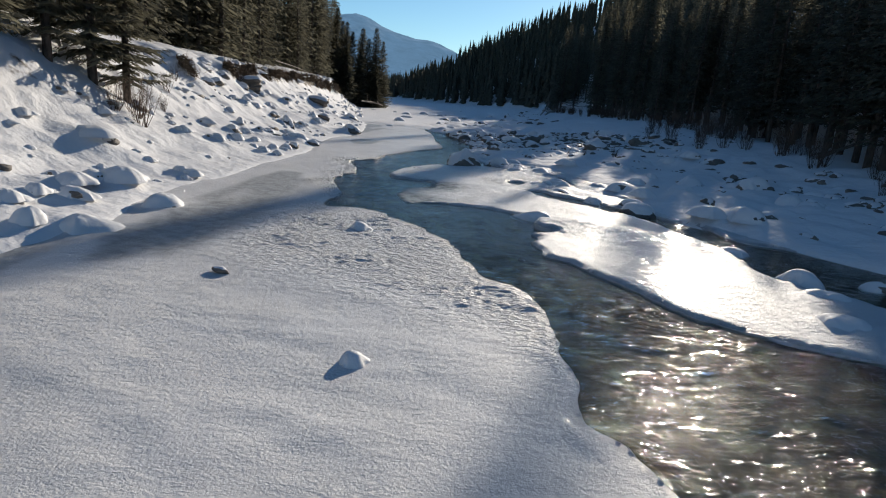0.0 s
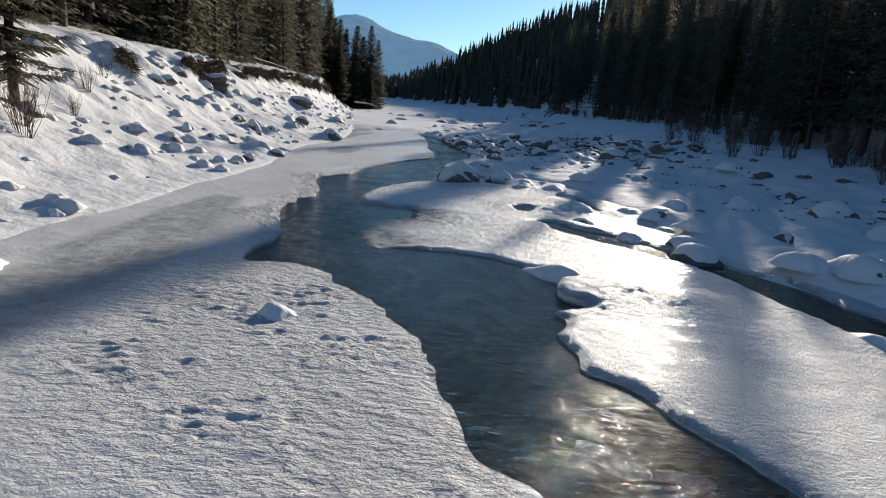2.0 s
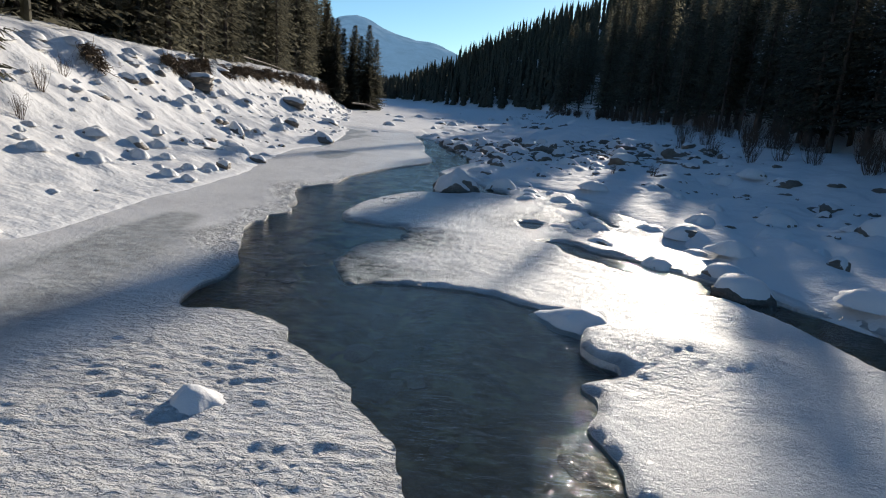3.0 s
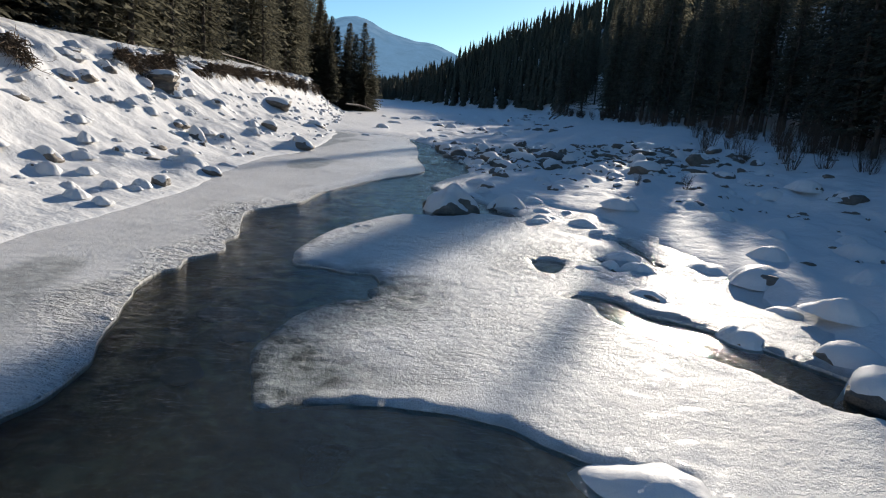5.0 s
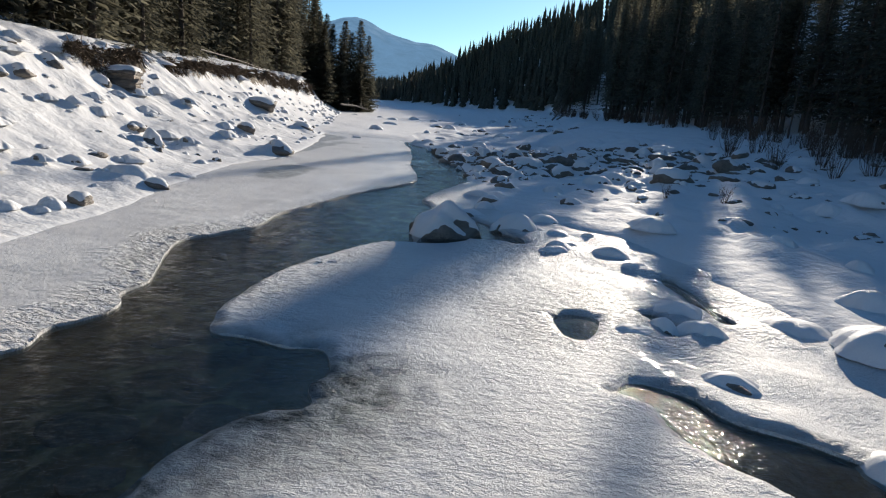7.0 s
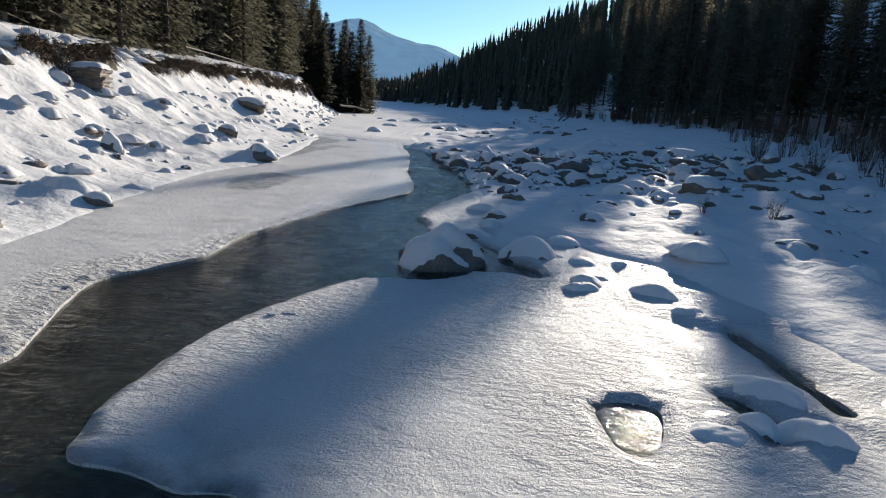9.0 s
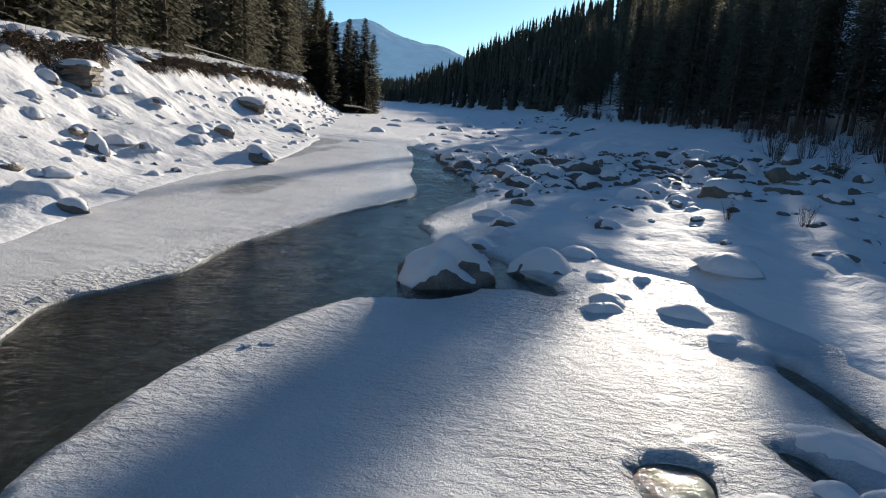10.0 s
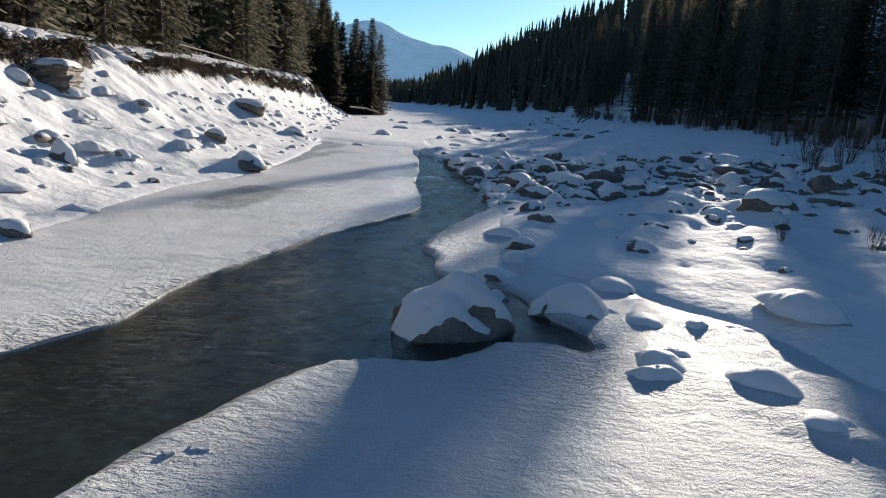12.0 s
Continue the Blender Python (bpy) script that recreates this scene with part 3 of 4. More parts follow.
def left_ice_z(x, y, s):
    rough = left_crust(x, y, s)
    z = ICE_Z + 0.025 * fbm(x * 0.5, y * 0.4, 3, 23) + 0.010 * fbm(x * 2.2, y * 3.0, 3, 24)
    z = z + rough * (crumbled(x, y, 21) + 0.015)
    z = z - 0.045 * (1 - smooth(0, 0.75, s)) * smooth(14.5, 17, y)
    z = z + 0.07 * np.abs(fbm(x * 6, y * 6, 3, 45)) * (1 - smooth(0.0, 0.45, s)) * smooth(0, 0.06, s) * smooth(14.5, 16, y)
    # low steps across the ice near the start
    z = z + 0.012 * np.tanh(8 * fbm(x * 0.5, y * 0.7, 3, 28)) * (1 - smooth(6, 10, y))
    # the smooth tongue that dips to the water close to the start
    z = z - 0.045 * (1 - smooth(0, 0.8, s)) * (1 - smooth(5, 6.5, y))
    return np.maximum(z + 0.02 * smooth(0, 0.15, s) - 0.02, WATER_Z + 0.020 + 0.02 * smooth(0.1, 0.6, fbm(x * 3, y * 3, 2, 29) + 0.4)) + 0.3 * drifts(x, y)


def right_ice_z(x, y, s):
    z = ICE_Z + 0.025 * fbm(x * 0.45, y * 0.4, 3, 31) + 0.014 * fbm(x * 2.4, y * 3.2, 3, 32) + 0.010 * fbm(x * 7, y * 8, 2, 33)
    z = z - 0.035 * right_clear(x, y, s)
    crust = (1 - smooth(0.0, 0.6, s + 0.2 * fbm(x, y, 2, 39))) * smooth(0, 0.08, s) * (0.004 + 0.035 * np.abs(fbm(x * 6, y * 6, 3, 34)))
    crust = crust + 0.02 * (np.abs(fbm(x * 4.5, y * 6.5, 3, 42)) - 0.15) * smooth(-0.1, 0.25, fbm(x * 0.5, y * 0.5, 2, 43))
    # thick snow on the brink beside the narrows
    brink = np.exp(-((x - 2.9) ** 2 / 1.6 + (y - 13.7) ** 2 / 0.35))
    flow = smooth(17.5, 19, y) * smooth(2.6, 3.4, x) * 0.03 * np.sin((x * 0.75 + y * 0.6) * 5.5 + 3 * fbm(x * 0.6, y * 0.6, 2, 35))
    return z + crust + 0.12 * brink + flow + 0.02 * smooth(0, 0.12, s) - 0.02 + 0.3 * drifts(x, y)


def left_clear(x, y, s):
    """Where the ice is thin and clear: the rim, and wet patches along the west shore."""
    n = fbm(x * 1.2, y * 1.2, 3, 36)
    rim = 0.3 * (1 - smooth(0.0, 0.15, s + 0.25 * n))
    shore = 0.55 * smooth(0.12, 0.3, fbm(x * 0.45, y * 0.18, 3, 37)) * (1 - smooth(-4.2, -3.2, x))
    return np.maximum(rim, shore)


def right_clear(x, y, s):
    n = fbm(x * 1.3, y * 1.3, 4, 38)
    tip = np.exp(-((x + 1.15) ** 2 / 0.5 + (y - 16.6) ** 2 / 1.6)) + np.exp(-((x + 1.0) ** 2 / 1.2 + (y - 18.9) ** 2 / 1.0))
    slush = 0.8 * (1 - smooth(0.1, 1.3, s + 0.7 * n)) * smooth(15.6, 16.4, y) * (1 - smooth(18.9, 19.8, y)) * (1 - smooth(0.4, 1.0, x))
    return np.clip(slush + 0.6 * (1 - smooth(0.0, 0.12, s + 0.15 * n)) + 1.8 * tip * smooth(-0.2, 0.2, n + 0.02), 0, 1)


def build_ice():
    left = np.concatenate([spline(LEFT_ICE_NEAR + LEFT_ICE_FAR[:8], 0.07, 0.09, 5), spline(LEFT_ICE_FAR[8:], 0.07, 0.035, 15), np.array([(-5, 56), (-9, 56), (-9, -5)])])
    ice_sheet("ice_shelf_west", left, [], stepped((-7.3, 0.075, -4.2, 0.038, 3.2)), stepped((-5, 0.1, 0, 0.06, 6.0, 0.032, 14.6, 0.05, 27, 0.065, 54)), left_ice_z, left_clear, left_crust, ICE_L, "grey frosted shelf of river ice with a crumbled rim")
    right = np.concatenate([spline(RIGHT_ICE_NEAR + RIGHT_ICE_FAR, 0.07, 0.08, 6), np.array([(4, 36), (14, 36), (14, 3)])])
    holes = [spline(SIDE_CHANNEL, 0.1, 0.10, 7, True), spline(MELT_HOLE, 0.06, 0.06, 8, True), spline(RIVULET, 0.06, 0.05, 9, True), spline(INLET, 0.06, 0.05, 10, True)]
    ice_sheet("ice_shelf_east", right, holes, stepped((-2.3, 0.05, 4.5, 0.075, 11.5)), stepped((4.0, 0.06, 13, 0.05, 26, 0.075, 35.5)), right_ice_z, right_clear, right_crust, ICE_R, "glazed pale shelf of river ice dusted with snow")


def build_ice_blocks():
    """Broken-off blocks of ice lying near the rim."""
    for x, y, w, d, turn, seed in ((-1.1, 23.05, 0.13, 0.1, 0.2, 1), (-1.28, 22.95, 0.07, 0.06, 0.9, 2)):
        bm = bmesh.new()
        bmesh.ops.create_cube(bm, size=1.0)
        bmesh.ops.subdivide_edges(bm, edges=bm.edges[:], cuts=2, use_grid_fill=True)
        for v in bm.verts:
            n = noise.noise(v.co * 2.3 + Vector((seed * 3.1, 0, 0)))
            v.co = Vector(((v.co.x + 0.12 * n) * w, (v.co.y + 0.12 * n) * d, (v.co.z + 0.15 * n) * 0.05))
        bmesh.ops.bevel(bm, geom=[e for e in bm.edges if e.calc_face_angle(0) > 0.6], offset=0.006, segments=1, affect='EDGES')
        me = bpy.data.meshes.new("ice_block")
        bm.to_mesh(me)
        bm.free()
        me.materials.append(ICE_R)
        ob = tagged(new("ice_block", me), "small broken block of clear ice lying on the shelf", "ice block", "ice blocks on the shelf")
        ob.matrix_basis = Matrix.Translation((x, y, ICE_Z + 0.004)) @ Matrix.Rotation(turn, 4, 'Z') @ Matrix.Rotation(0.12, 4, 'X')


def build_water():
    xs, ys = stepped((-8, 0.14, 0.8, 0.05, 8, 0.14, 13)), stepped((-8, 0.2, 2, 0.045, 11.5, 0.1, 30, 0.14, 57))
    gx, gy = np.meshgrid(xs, ys)
    rapid = 1 - smooth(8.5, 11.5, gy + 0.35 * gx)
    swift = 0.22 + 0.78 * (0.45 * smooth(30, 36, gy) + rapid)
    gz = WATER_Z + swift * (0.055 * fbm(gx * 1.3 + 0.3 * gy, gy * 1.5, 3, 71) + 0.012 * fbm(gx * 4, gy * 3, 2, 72))
    # short crests that the rapid throws up, drawn out across the stream
    wx, wy = gx + 0.2 * fbm(gx * 1.5, gy * 1.5, 2, 75), gy + 0.2 * fbm(gx * 1.7, gy * 1.7, 2, 76)
    crest = 1 - np.abs(fbm(wx * 1.5 + 0.9 * wy, wy * 3.0 - 0.5 * wx, 3, 73)) / 0.5
    gz = gz + rapid * (0.026 * crest ** 2 + 0.016 * fbm(wx * 4.5 + wy, wy * 7.5, 3, 74) - 0.02)
    v = np.stack([gx, gy, gz], -1).reshape(-1, 3)
    ob = new("water", mesh_from("water", v, grid_faces(len(xs), len(ys)), WATER))
    tagged(ob, "clear dark river water running between ice shelves", "river", kind="structure")


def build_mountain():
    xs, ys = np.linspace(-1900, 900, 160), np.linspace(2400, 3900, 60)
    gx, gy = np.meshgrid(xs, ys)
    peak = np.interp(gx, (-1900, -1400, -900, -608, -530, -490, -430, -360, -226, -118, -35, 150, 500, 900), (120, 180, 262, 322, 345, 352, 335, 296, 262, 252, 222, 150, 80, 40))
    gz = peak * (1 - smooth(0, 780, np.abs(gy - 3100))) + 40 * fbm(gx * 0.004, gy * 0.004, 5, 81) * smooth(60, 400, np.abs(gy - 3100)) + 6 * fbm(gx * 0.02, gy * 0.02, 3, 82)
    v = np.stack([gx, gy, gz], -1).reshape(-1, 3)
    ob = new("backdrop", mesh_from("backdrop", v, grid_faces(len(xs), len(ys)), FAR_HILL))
    tagged(ob, "distant wooded mountain above the valley, its blue haze painted as a glow", "mountain", kind="structure")


# ---- rocks ----
def rock_meshes(seed, squat=0.62, cover=0.2, thick=0.16, fine=3, peak=0.0, drape=1.0, tent=0):
    """A boulder about 1 m wide, its middle at z = 0.1, and the snow on it."""
    rng = np.random.RandomState(seed)
    bm = bmesh.new()
    bmesh.ops.create_icosphere(bm, subdivisions=fine, radius=0.5)
    v = np.array([tuple(w.co) for w in bm.verts])
    faces = np.array([[q.index for q in w.verts] for w in bm.faces])
    bm.free()
    d = v / np.linalg.norm(v, axis=1)[:, None]
    r = np.full(len(v), 0.56)
    for _ in range(12):                     # cleaved faces
        n = rng.normal(size=3)
        n /= np.linalg.norm(n)
        cut = rng.uniform(0.33, 0.5)
        k = d @ n
        r = np.where(k > 0.05, np.minimum(r, cut / np.maximum(k, 0.05)), r)
    for k in range(tent):                   # a tent of sloping faces
        a, e = 6.283 * (k + rng.uniform(-0.25, 0.25)) / tent, rng.uniform(0.55, 0.8)
        n = np.array((math.cos(a) * math.cos(e), math.sin(a) * math.cos(e), math.sin(e)))
        k2 = d @ n
        r = np.where(k2 > 0.05, np.minimum(r, rng.uniform(0.23, 0.29) / np.maximum(k2, 0.05)), r)
    q = d * 2.3 + rng.uniform(0, 50, 3)
    r = r + 0.08 * fbm(q[:, 0] + q[:, 2], q[:, 1] - 0.6 * q[:, 2], 4, seed)
    v = d * r[:, None]
    v[:, :2] *= (1 - peak * smooth(-0.1, 0.5, v[:, 2]))[:, None]
    v[:, 2] *= squat
    v[:, 0] *= rng.uniform(0.95, 1.2)
    v[:, 1] *= rng.uniform(0.7, 1.0)
    v[:, 2] += 0.1
    n = np.zeros_like(v)
    fn = np.cross(v[faces[:, 1]] - v[faces[:, 0]], v[faces[:, 2]] - v[faces[:, 0]])
    for k in range(3):
        np.add.at(n, faces[:, k], fn)
    n /= np.maximum(np.linalg.norm(n, axis=1), 1e-9)[:, None]
    body = mesh_from("boulder", v, faces, ROCK)
    cov = n[:, 2] + 0.4 * drape * (d[:, 1] - 0.6 * d[:, 0]) + 0.3 * fbm(q[:, 0] * 0.8, q[:, 1] * 0.8 + q[:, 2], 3, seed + 3) + 0.4 * (d[:, 2] - 0.2)
    s = smooth(cover, cover + 0.5, cov)
    lift = thick * np.sqrt(s)
    cv = v + n * (0.2 * lift - 0.012 * (s <= 0))[:, None]
    cv[:, 2] += 0.85 * lift
    for _ in range(2):   # snow lies smooth
        acc, cnt = np.zeros_like(cv), np.zeros(len(cv))
        for k in range(3):
            np.add.at(acc, faces[:, k], cv[faces[:, (k + 1) % 3]])
            np.add.at(cnt, faces[:, k], 1)
        cv = np.where((s > 0.02)[:, None], 0.45 * cv + 0.55 * acc / cnt[:, None], cv)
    keep = (cov[faces] > cover - 0.04).any(1)
    fs = faces[keep]
    used = np.unique(fs)
    remap = np.full(len(v), -1)
    remap[used] = np.arange(len(used))
    cap = mesh_from("snow_cap", cv[used], remap[fs], SNOW)
    return body, cap


def rock_kind(name, seed, label, squat, cover, thick, fine=3, tent=0):
    body, cap = rock_meshes(seed, squat, cover, thick, fine, 0.0, 1.0, tent)
    ob = tagged(new(name, body), label, "rock")
    part("snow_cap", cap, ob)
    return ob


def pillow_kind(seed, label):
    """A stone quite buried: snow that falls off steeply on the shaded side and tails off sunwards."""
    rng = np.random.RandomState(seed)
    rings, segs = 15, 36
    a = np.linspace(0, 2 * math.pi, segs, endpoint=False)
    c, s = np.cos(a), np.sin(a)
    front = smooth(0.95, 0.15, s + 0.25 * fbm(1.5 * c + seed, 1.5 * s, 2, seed + 7))
    rim = 0.5 * (1 + 0.4 * fbm(1.3 * c + seed, 1.3 * s + 3.0, 3, seed)) * (1 + 0.5 * (1 - front))
    high = rng.uniform(0.27, 0.38)
    off = np.array((rng.uniform(-0.12, 0.12), rng.uniform(0.02, 0.14)))
    vs = [(off[0], off[1], high)]
    for k in range(1, rings + 1):
        t = 1.15 * k / rings
        steep = max(0.0, 1 - t ** 2.2) ** 0.75
        gentle = (1 - smooth(0.0, 1.1, t)) ** 0.9
        x = rim * t * c + off[0] * (1 - t / 1.15)
        y = rim * t * s + off[1] * (1 - t / 1.15)
        z = high * (front * steep + (1 - front) * gentle) - 0.09 * (t > 1.0) * (t - 1.0) / 0.15
        z = z + 0.10 * fbm(x * 1.9 + seed, y * 1.9, 3, seed + 1) * min(1.0, 2.0 * max(0.0, 1.05 - t))
        vs += list(zip(x, y, z))
    tri = [(0, 1 + i, 1 + (i + 1) % segs) for i in range(segs)]
    for k in range(rings - 1):
        for i in range(segs):
            j = (i + 1) % segs
            p, q = 1 + k * segs, 1 + (k + 1) * segs
            tri += [(p + i, q + i, q + j), (p + i, q + j, p + j)]
    ob = tagged(new("snowy_rock", mesh_from("snowy_rock", vs, tri, SNOW)), label, "rock")
    if seed % 3 == 0:
        body, _ = rock_meshes(seed + 40, 0.4, 0.9, 0.05, 3)
        core = part("rock_face", body, ob, "bare grey rock showing through the snow")
        core.matrix_basis = Matrix.Translation((0.12, -0.22, -0.03)) @ Matrix.Diagonal((0.62, 0.55, 0.72, 1))
    return ob


def seat(x, y):
    """Height of what a rock stands on: snow or ice."""
    z = float(land(np.array([x]), np.array([y]))[0])
    return max(z, ICE_Z - 0.02)


def ledge_thing(x, y, z, w, d, h, turn, seed):
    """A block of bedded rock that stands out of the bank, snow on top."""
    rng = np.random.RandomState(seed)
    root = tagged(new("rock_ledge"), "bedded grey rock outcrop with a snow cap", "rock", "ledges of the west bank")
    root.matrix_basis = Matrix.Translation((x, y, z)) @ Matrix.Rotation(turn, 4, 'Z')
    layers = 6
    for k in range(layers):
        bm = bmesh.new()
        bmesh.ops.create_cube(bm, size=1.0)
        bmesh.ops.subdivide_edges(bm, edges=bm.edges[:], cuts=3, use_grid_fill=True)
        t = h / layers
        sx, sy = w * rng.uniform(0.96, 1.02), d * rng.uniform(0.96, 1.02)
        ox, oy = rng.uniform(-0.025, 0.025, 2) * w
        for v in bm.verts:
            n = noise.noise(Vector((v.co.x * 3 + k * 3.1, v.co.y * 3, v.co.z * 2 + seed)))
            v.co = Vector(((v.co.x + 0.12 * n) * sx + ox, (v.co.y + 0.12 * n) * sy + oy, (v.co.z * 1.12 + 0.25 * n) * t + t * (k + 0.5)))
        bmesh.ops.bevel(bm, geom=[e for e in bm.edges if e.calc_face_angle(0) > 0.7], offset=0.012, segments=1, affect='EDGES')
        me = bpy.data.meshes.new("rock_layer")
        bm.to_mesh(me)
        bm.free()
        me.materials.append(ROCK)
        part("rock_layer", me, root)
    a = np.linspace(0, 2 * math.pi, 40, endpoint=False)
    vs, tri = [(0, 0, h + 0.16)], []
    for k in range(1, 8):
        t = k / 7
        sq = 0.56 / np.maximum(np.abs(np.cos(a)), np.abs(np.sin(a))) ** 0.7
        zz = h + 0.17 * (1 - t ** 3) - 0.05 * (k == 7) + 0.05 * fbm(3 * t * np.cos(a) + seed, 3 * t * np.sin(a), 3, seed)
        vs += list(zip(w * t * sq * np.cos(a), d * t * sq * np.sin(a), zz))
    tri += [(0, 1 + i, 1 + (i + 1) % 40) for i in range(40)]
    for k in range(6):
        for i in range(40):
            j, p, q = (i + 1) % 40, 1 + k * 40, 1 + (k + 1) * 40
            tri += [(p + i, q + i, q + j), (p + i, q + j, p + j)]
    part("snow_cap", mesh_from("snow_cap", vs, tri, SNOW), root)


def build_rocks():
    rng = np.random.RandomState(4)
    capped = [rock_kind("boulder", 100 + k, "grey boulder with a cap of wind-packed snow", (0.62, 0.5, 0.68, 0.56, 0.6)[k], 0.36, 0.12, 3, (0, 0, 4, 0, 5)[k]) for k in range(5)]
    snowy = [pillow_kind(200 + k, "low rounded rock buried under smooth snow") for k in range(9)]
    bare = [rock_kind("rock", 300 + k, "bare grey river rock dusted with snow", 0.5, 0.95, 0.06) for k in range(4)]
    small = [rock_kind("stone", 400 + k, "small grey stone with a pad of snow", 0.5, (0.3, 0.6, 0.95)[k % 3], 0.12, 2) for k in range(6)]
    first = set(capped + snowy + bare + small)

    def put(kinds, x, y, w, sink=0.12, group="", tall=1.0, turn=None):
        ob = kinds[rng.randint(len(kinds))]
        m = Matrix.Translation((x, y, seat(x, y) - sink * w)) @ Matrix.Rotation(rng.uniform(0, 6.28) if turn is None else turn + rng.normal(0, 0.35), 4, 'Z') @ Matrix.Diagonal((w * rng.uniform(0.9, 1.15), w * rng.uniform(0.85, 1.1), tall * w * rng.uniform(0.8, 1.15), 1))
        if ob in first:
            first.discard(ob)
            c = ob
        else:
            c = ob.copy()
            scene.collection.objects.link(c)
            for ch in ob.children:
                k = ch.copy()
                scene.collection.objects.link(k)
                k.parent = c
        c.matrix_basis = m
        tagged(c, group=group)

    for x, y, w in CAPPED:
        put(capped, x, y, w * 1.2, 0.14, "snow-capped boulders", min(1.0, 0.75 / w + 0.2), -0.2)
    for x, y, w in SNOWY_WEST + SNOWY_EAST:
        put(snowy, x, y, w * (0.88 if x < 0 else 1.05), 0.03 + 0.05 * (w > 0.9), "snow-buried rocks", min(1.1, 0.6 / w + 0.25) * (1.0 if x < 0 else 0.8), -0.3)
    for x, y, w in ICE_LUMPS:
        put(snowy[::2], x, y, w * 0.95, 0.02, "snow-buried rocks", 0.95, -0.3)
    for x, y, w in BARE:
        put(bare, x, y, w, 0.27, "bare rocks of the bar")
    put(bare, -3.01, 8.21, 0.24, -0.12, "stones frozen into the ice", 1.2)
    # rock ledges in the west bank's face
    for x, y, w, tall in ((-12.6, 34.6, 0.9, 1.0), (-12.2, 31.4, 1.0, 1.0), (-12.7, 29.6, 0.8, 1.0), (-12.3, 36.9, 0.9, 0.9), (-12.0, 32.3, 0.9, 0.8), (-11.2, 27.4, 0.9, 0.7), (-10.3, 20.6, 0.9, 0.9)):
        put(capped, x, y, w, 0.15, "ledges of the west bank", tall)
    for x, y, w, d, h, turn, seed in ((-12.25, 38.7, 1.0, 1.3, 1.0, 0.25, 3),):
        ledge_thing(x, y, seat(x, y) - 0.6, w, d, h, turn, seed)
    # smaller stones of the bar, of the far shore and of the west bank
    n = 0
    while n < 195:
        x, y = rng.uniform(0.2, 19), rng.uniform(17, 56)
        d = x - np.interp(y, RIGHT_Y, RIGHT_X)
        dense = np.exp(-((y - 41 - 0.1 * x) / 5.0) ** 2) * (1.3 - 0.05 * x) + 0.5 * np.exp(-((d - 5 - 0.1 * y) / 3.0) ** 2) * (y < 40)
        if d < -0.6 or rng.uniform() > dense:
            continue
        put(small, x, y, 0.2 + 0.65 * rng.uniform() ** 2.2, 0.2, "stones of the gravel bar")
        n += 1
    n = 0
    while n < 320:                          # the rubble across the bar
        y = rng.normal(41.5, 3.2)
        x = np.interp(y, RIGHT_Y, RIGHT_X) - 0.4 + 13 * rng.uniform() ** 1.3
        put((bare, capped)[rng.choice(2, p=(0.65, 0.35))], x, y, 0.28 + 0.85 * rng.uniform() ** 2.2, 0.14, "rubble of the gravel bar", 1.15)
        n += 1
    for _ in range(60):
        y = rng.uniform(56, 150)
        x = np.interp(y, RIGHT_Y, RIGHT_X) + rng.normal(3 + 0.05 * y, 3.5)
        put(capped + bare, x, y, rng.uniform(0.5, 1.5), 0.2, "boulders of the far shore")
    for _ in range(120):                    # lumps and stones of the snowy bar
        y = rng.uniform(12, 37)
        x = np.interp(y, RIGHT_Y, RIGHT_X) + 1.2 + 9.5 * rng.uniform() ** 0.8
        k = rng.choice(2, p=(0.5, 0.5))
        put((snowy, small)[k], x, y, 0.25 + 0.6 * rng.uniform() ** 2, 0.05 + 0.1 * k, ("snow-buried rocks", "stones of the gravel bar")[k], 0.95, (-0.3, None)[k])
    for _ in range(32):                     # lumps on the frozen reach
        y = 50 + 90 * rng.uniform() ** 1.3
        x = rng.uniform(np.interp(y, LEFT_Y, LEFT_X) + 1, edge_x(y) - 3)
        put(snowy, x, y, rng.uniform(0.5, 1.6), 0.05, "snow-buried rocks", 0.8, -0.3)
    n, bumps = 0, []
    while n < 420:
        y = rng.uniform(9, 100)
        xl, xc = np.interp(y, LEFT_Y, LEFT_X), np.interp(y, CREST_Y, CREST_X)
        u = rng.uniform(0.02, 0.9)
        k = rng.choice(2, p=(0.9, 0.1))
        x, w = xl - u * (xl - xc), 0.17 + 0.45 * rng.uniform() ** 2.5
        n += 1
        if y < 40 or k == 1:
            put((snowy, small)[k], x, y, w, 0.04 + 0.1 * k, "stones of the west bank", 0.95, (-0.25, None)[k])
            continue
        me = snowy[rng.randint(len(snowy))].data
        co, tri = np.empty(3 * len(me.vertices), np.float32), np.empty(3 * len(me.polygons), np.int32)
        me.vertices.foreach_get("co", co)
        me.polygons.foreach_get("vertices", tri)
        bumps.append((co.reshape(-1, 3) * w + np.array((x, y, seat(x, y) - 0.04 * w)), tri.reshape(-1, 3)))
    far = new("snow_bumps", mesh_from("snow_bumps", *join_geo(bumps), SNOW))
    tagged(far, "small snow-covered stones strewn over the far bank", "snow", kind="stuff")
    # snow that hangs over the brink
    brows = [tagged(pillow_kind(220 + k, "lump of snow hanging over the earthy brink"), category="snow") for k in (0, 2, 3)]
    for ob in brows:
        ob.name = "snow_lump"
    first.update(brows)
    for _ in range(120):
        y = rng.uniform(24, 86)
        xc = float(np.interp(y, CREST_Y, CREST_X)) + 0.8 * float(fbm(np.array([y * 0.3]), np.array([-1.6]), 3, 50)[0])
        put(brows, xc + rng.uniform(-0.75, 0.1), y, 0.3 + 0.6 * rng.uniform() ** 1.5, 0.08, "snow on the brink", 0.9)
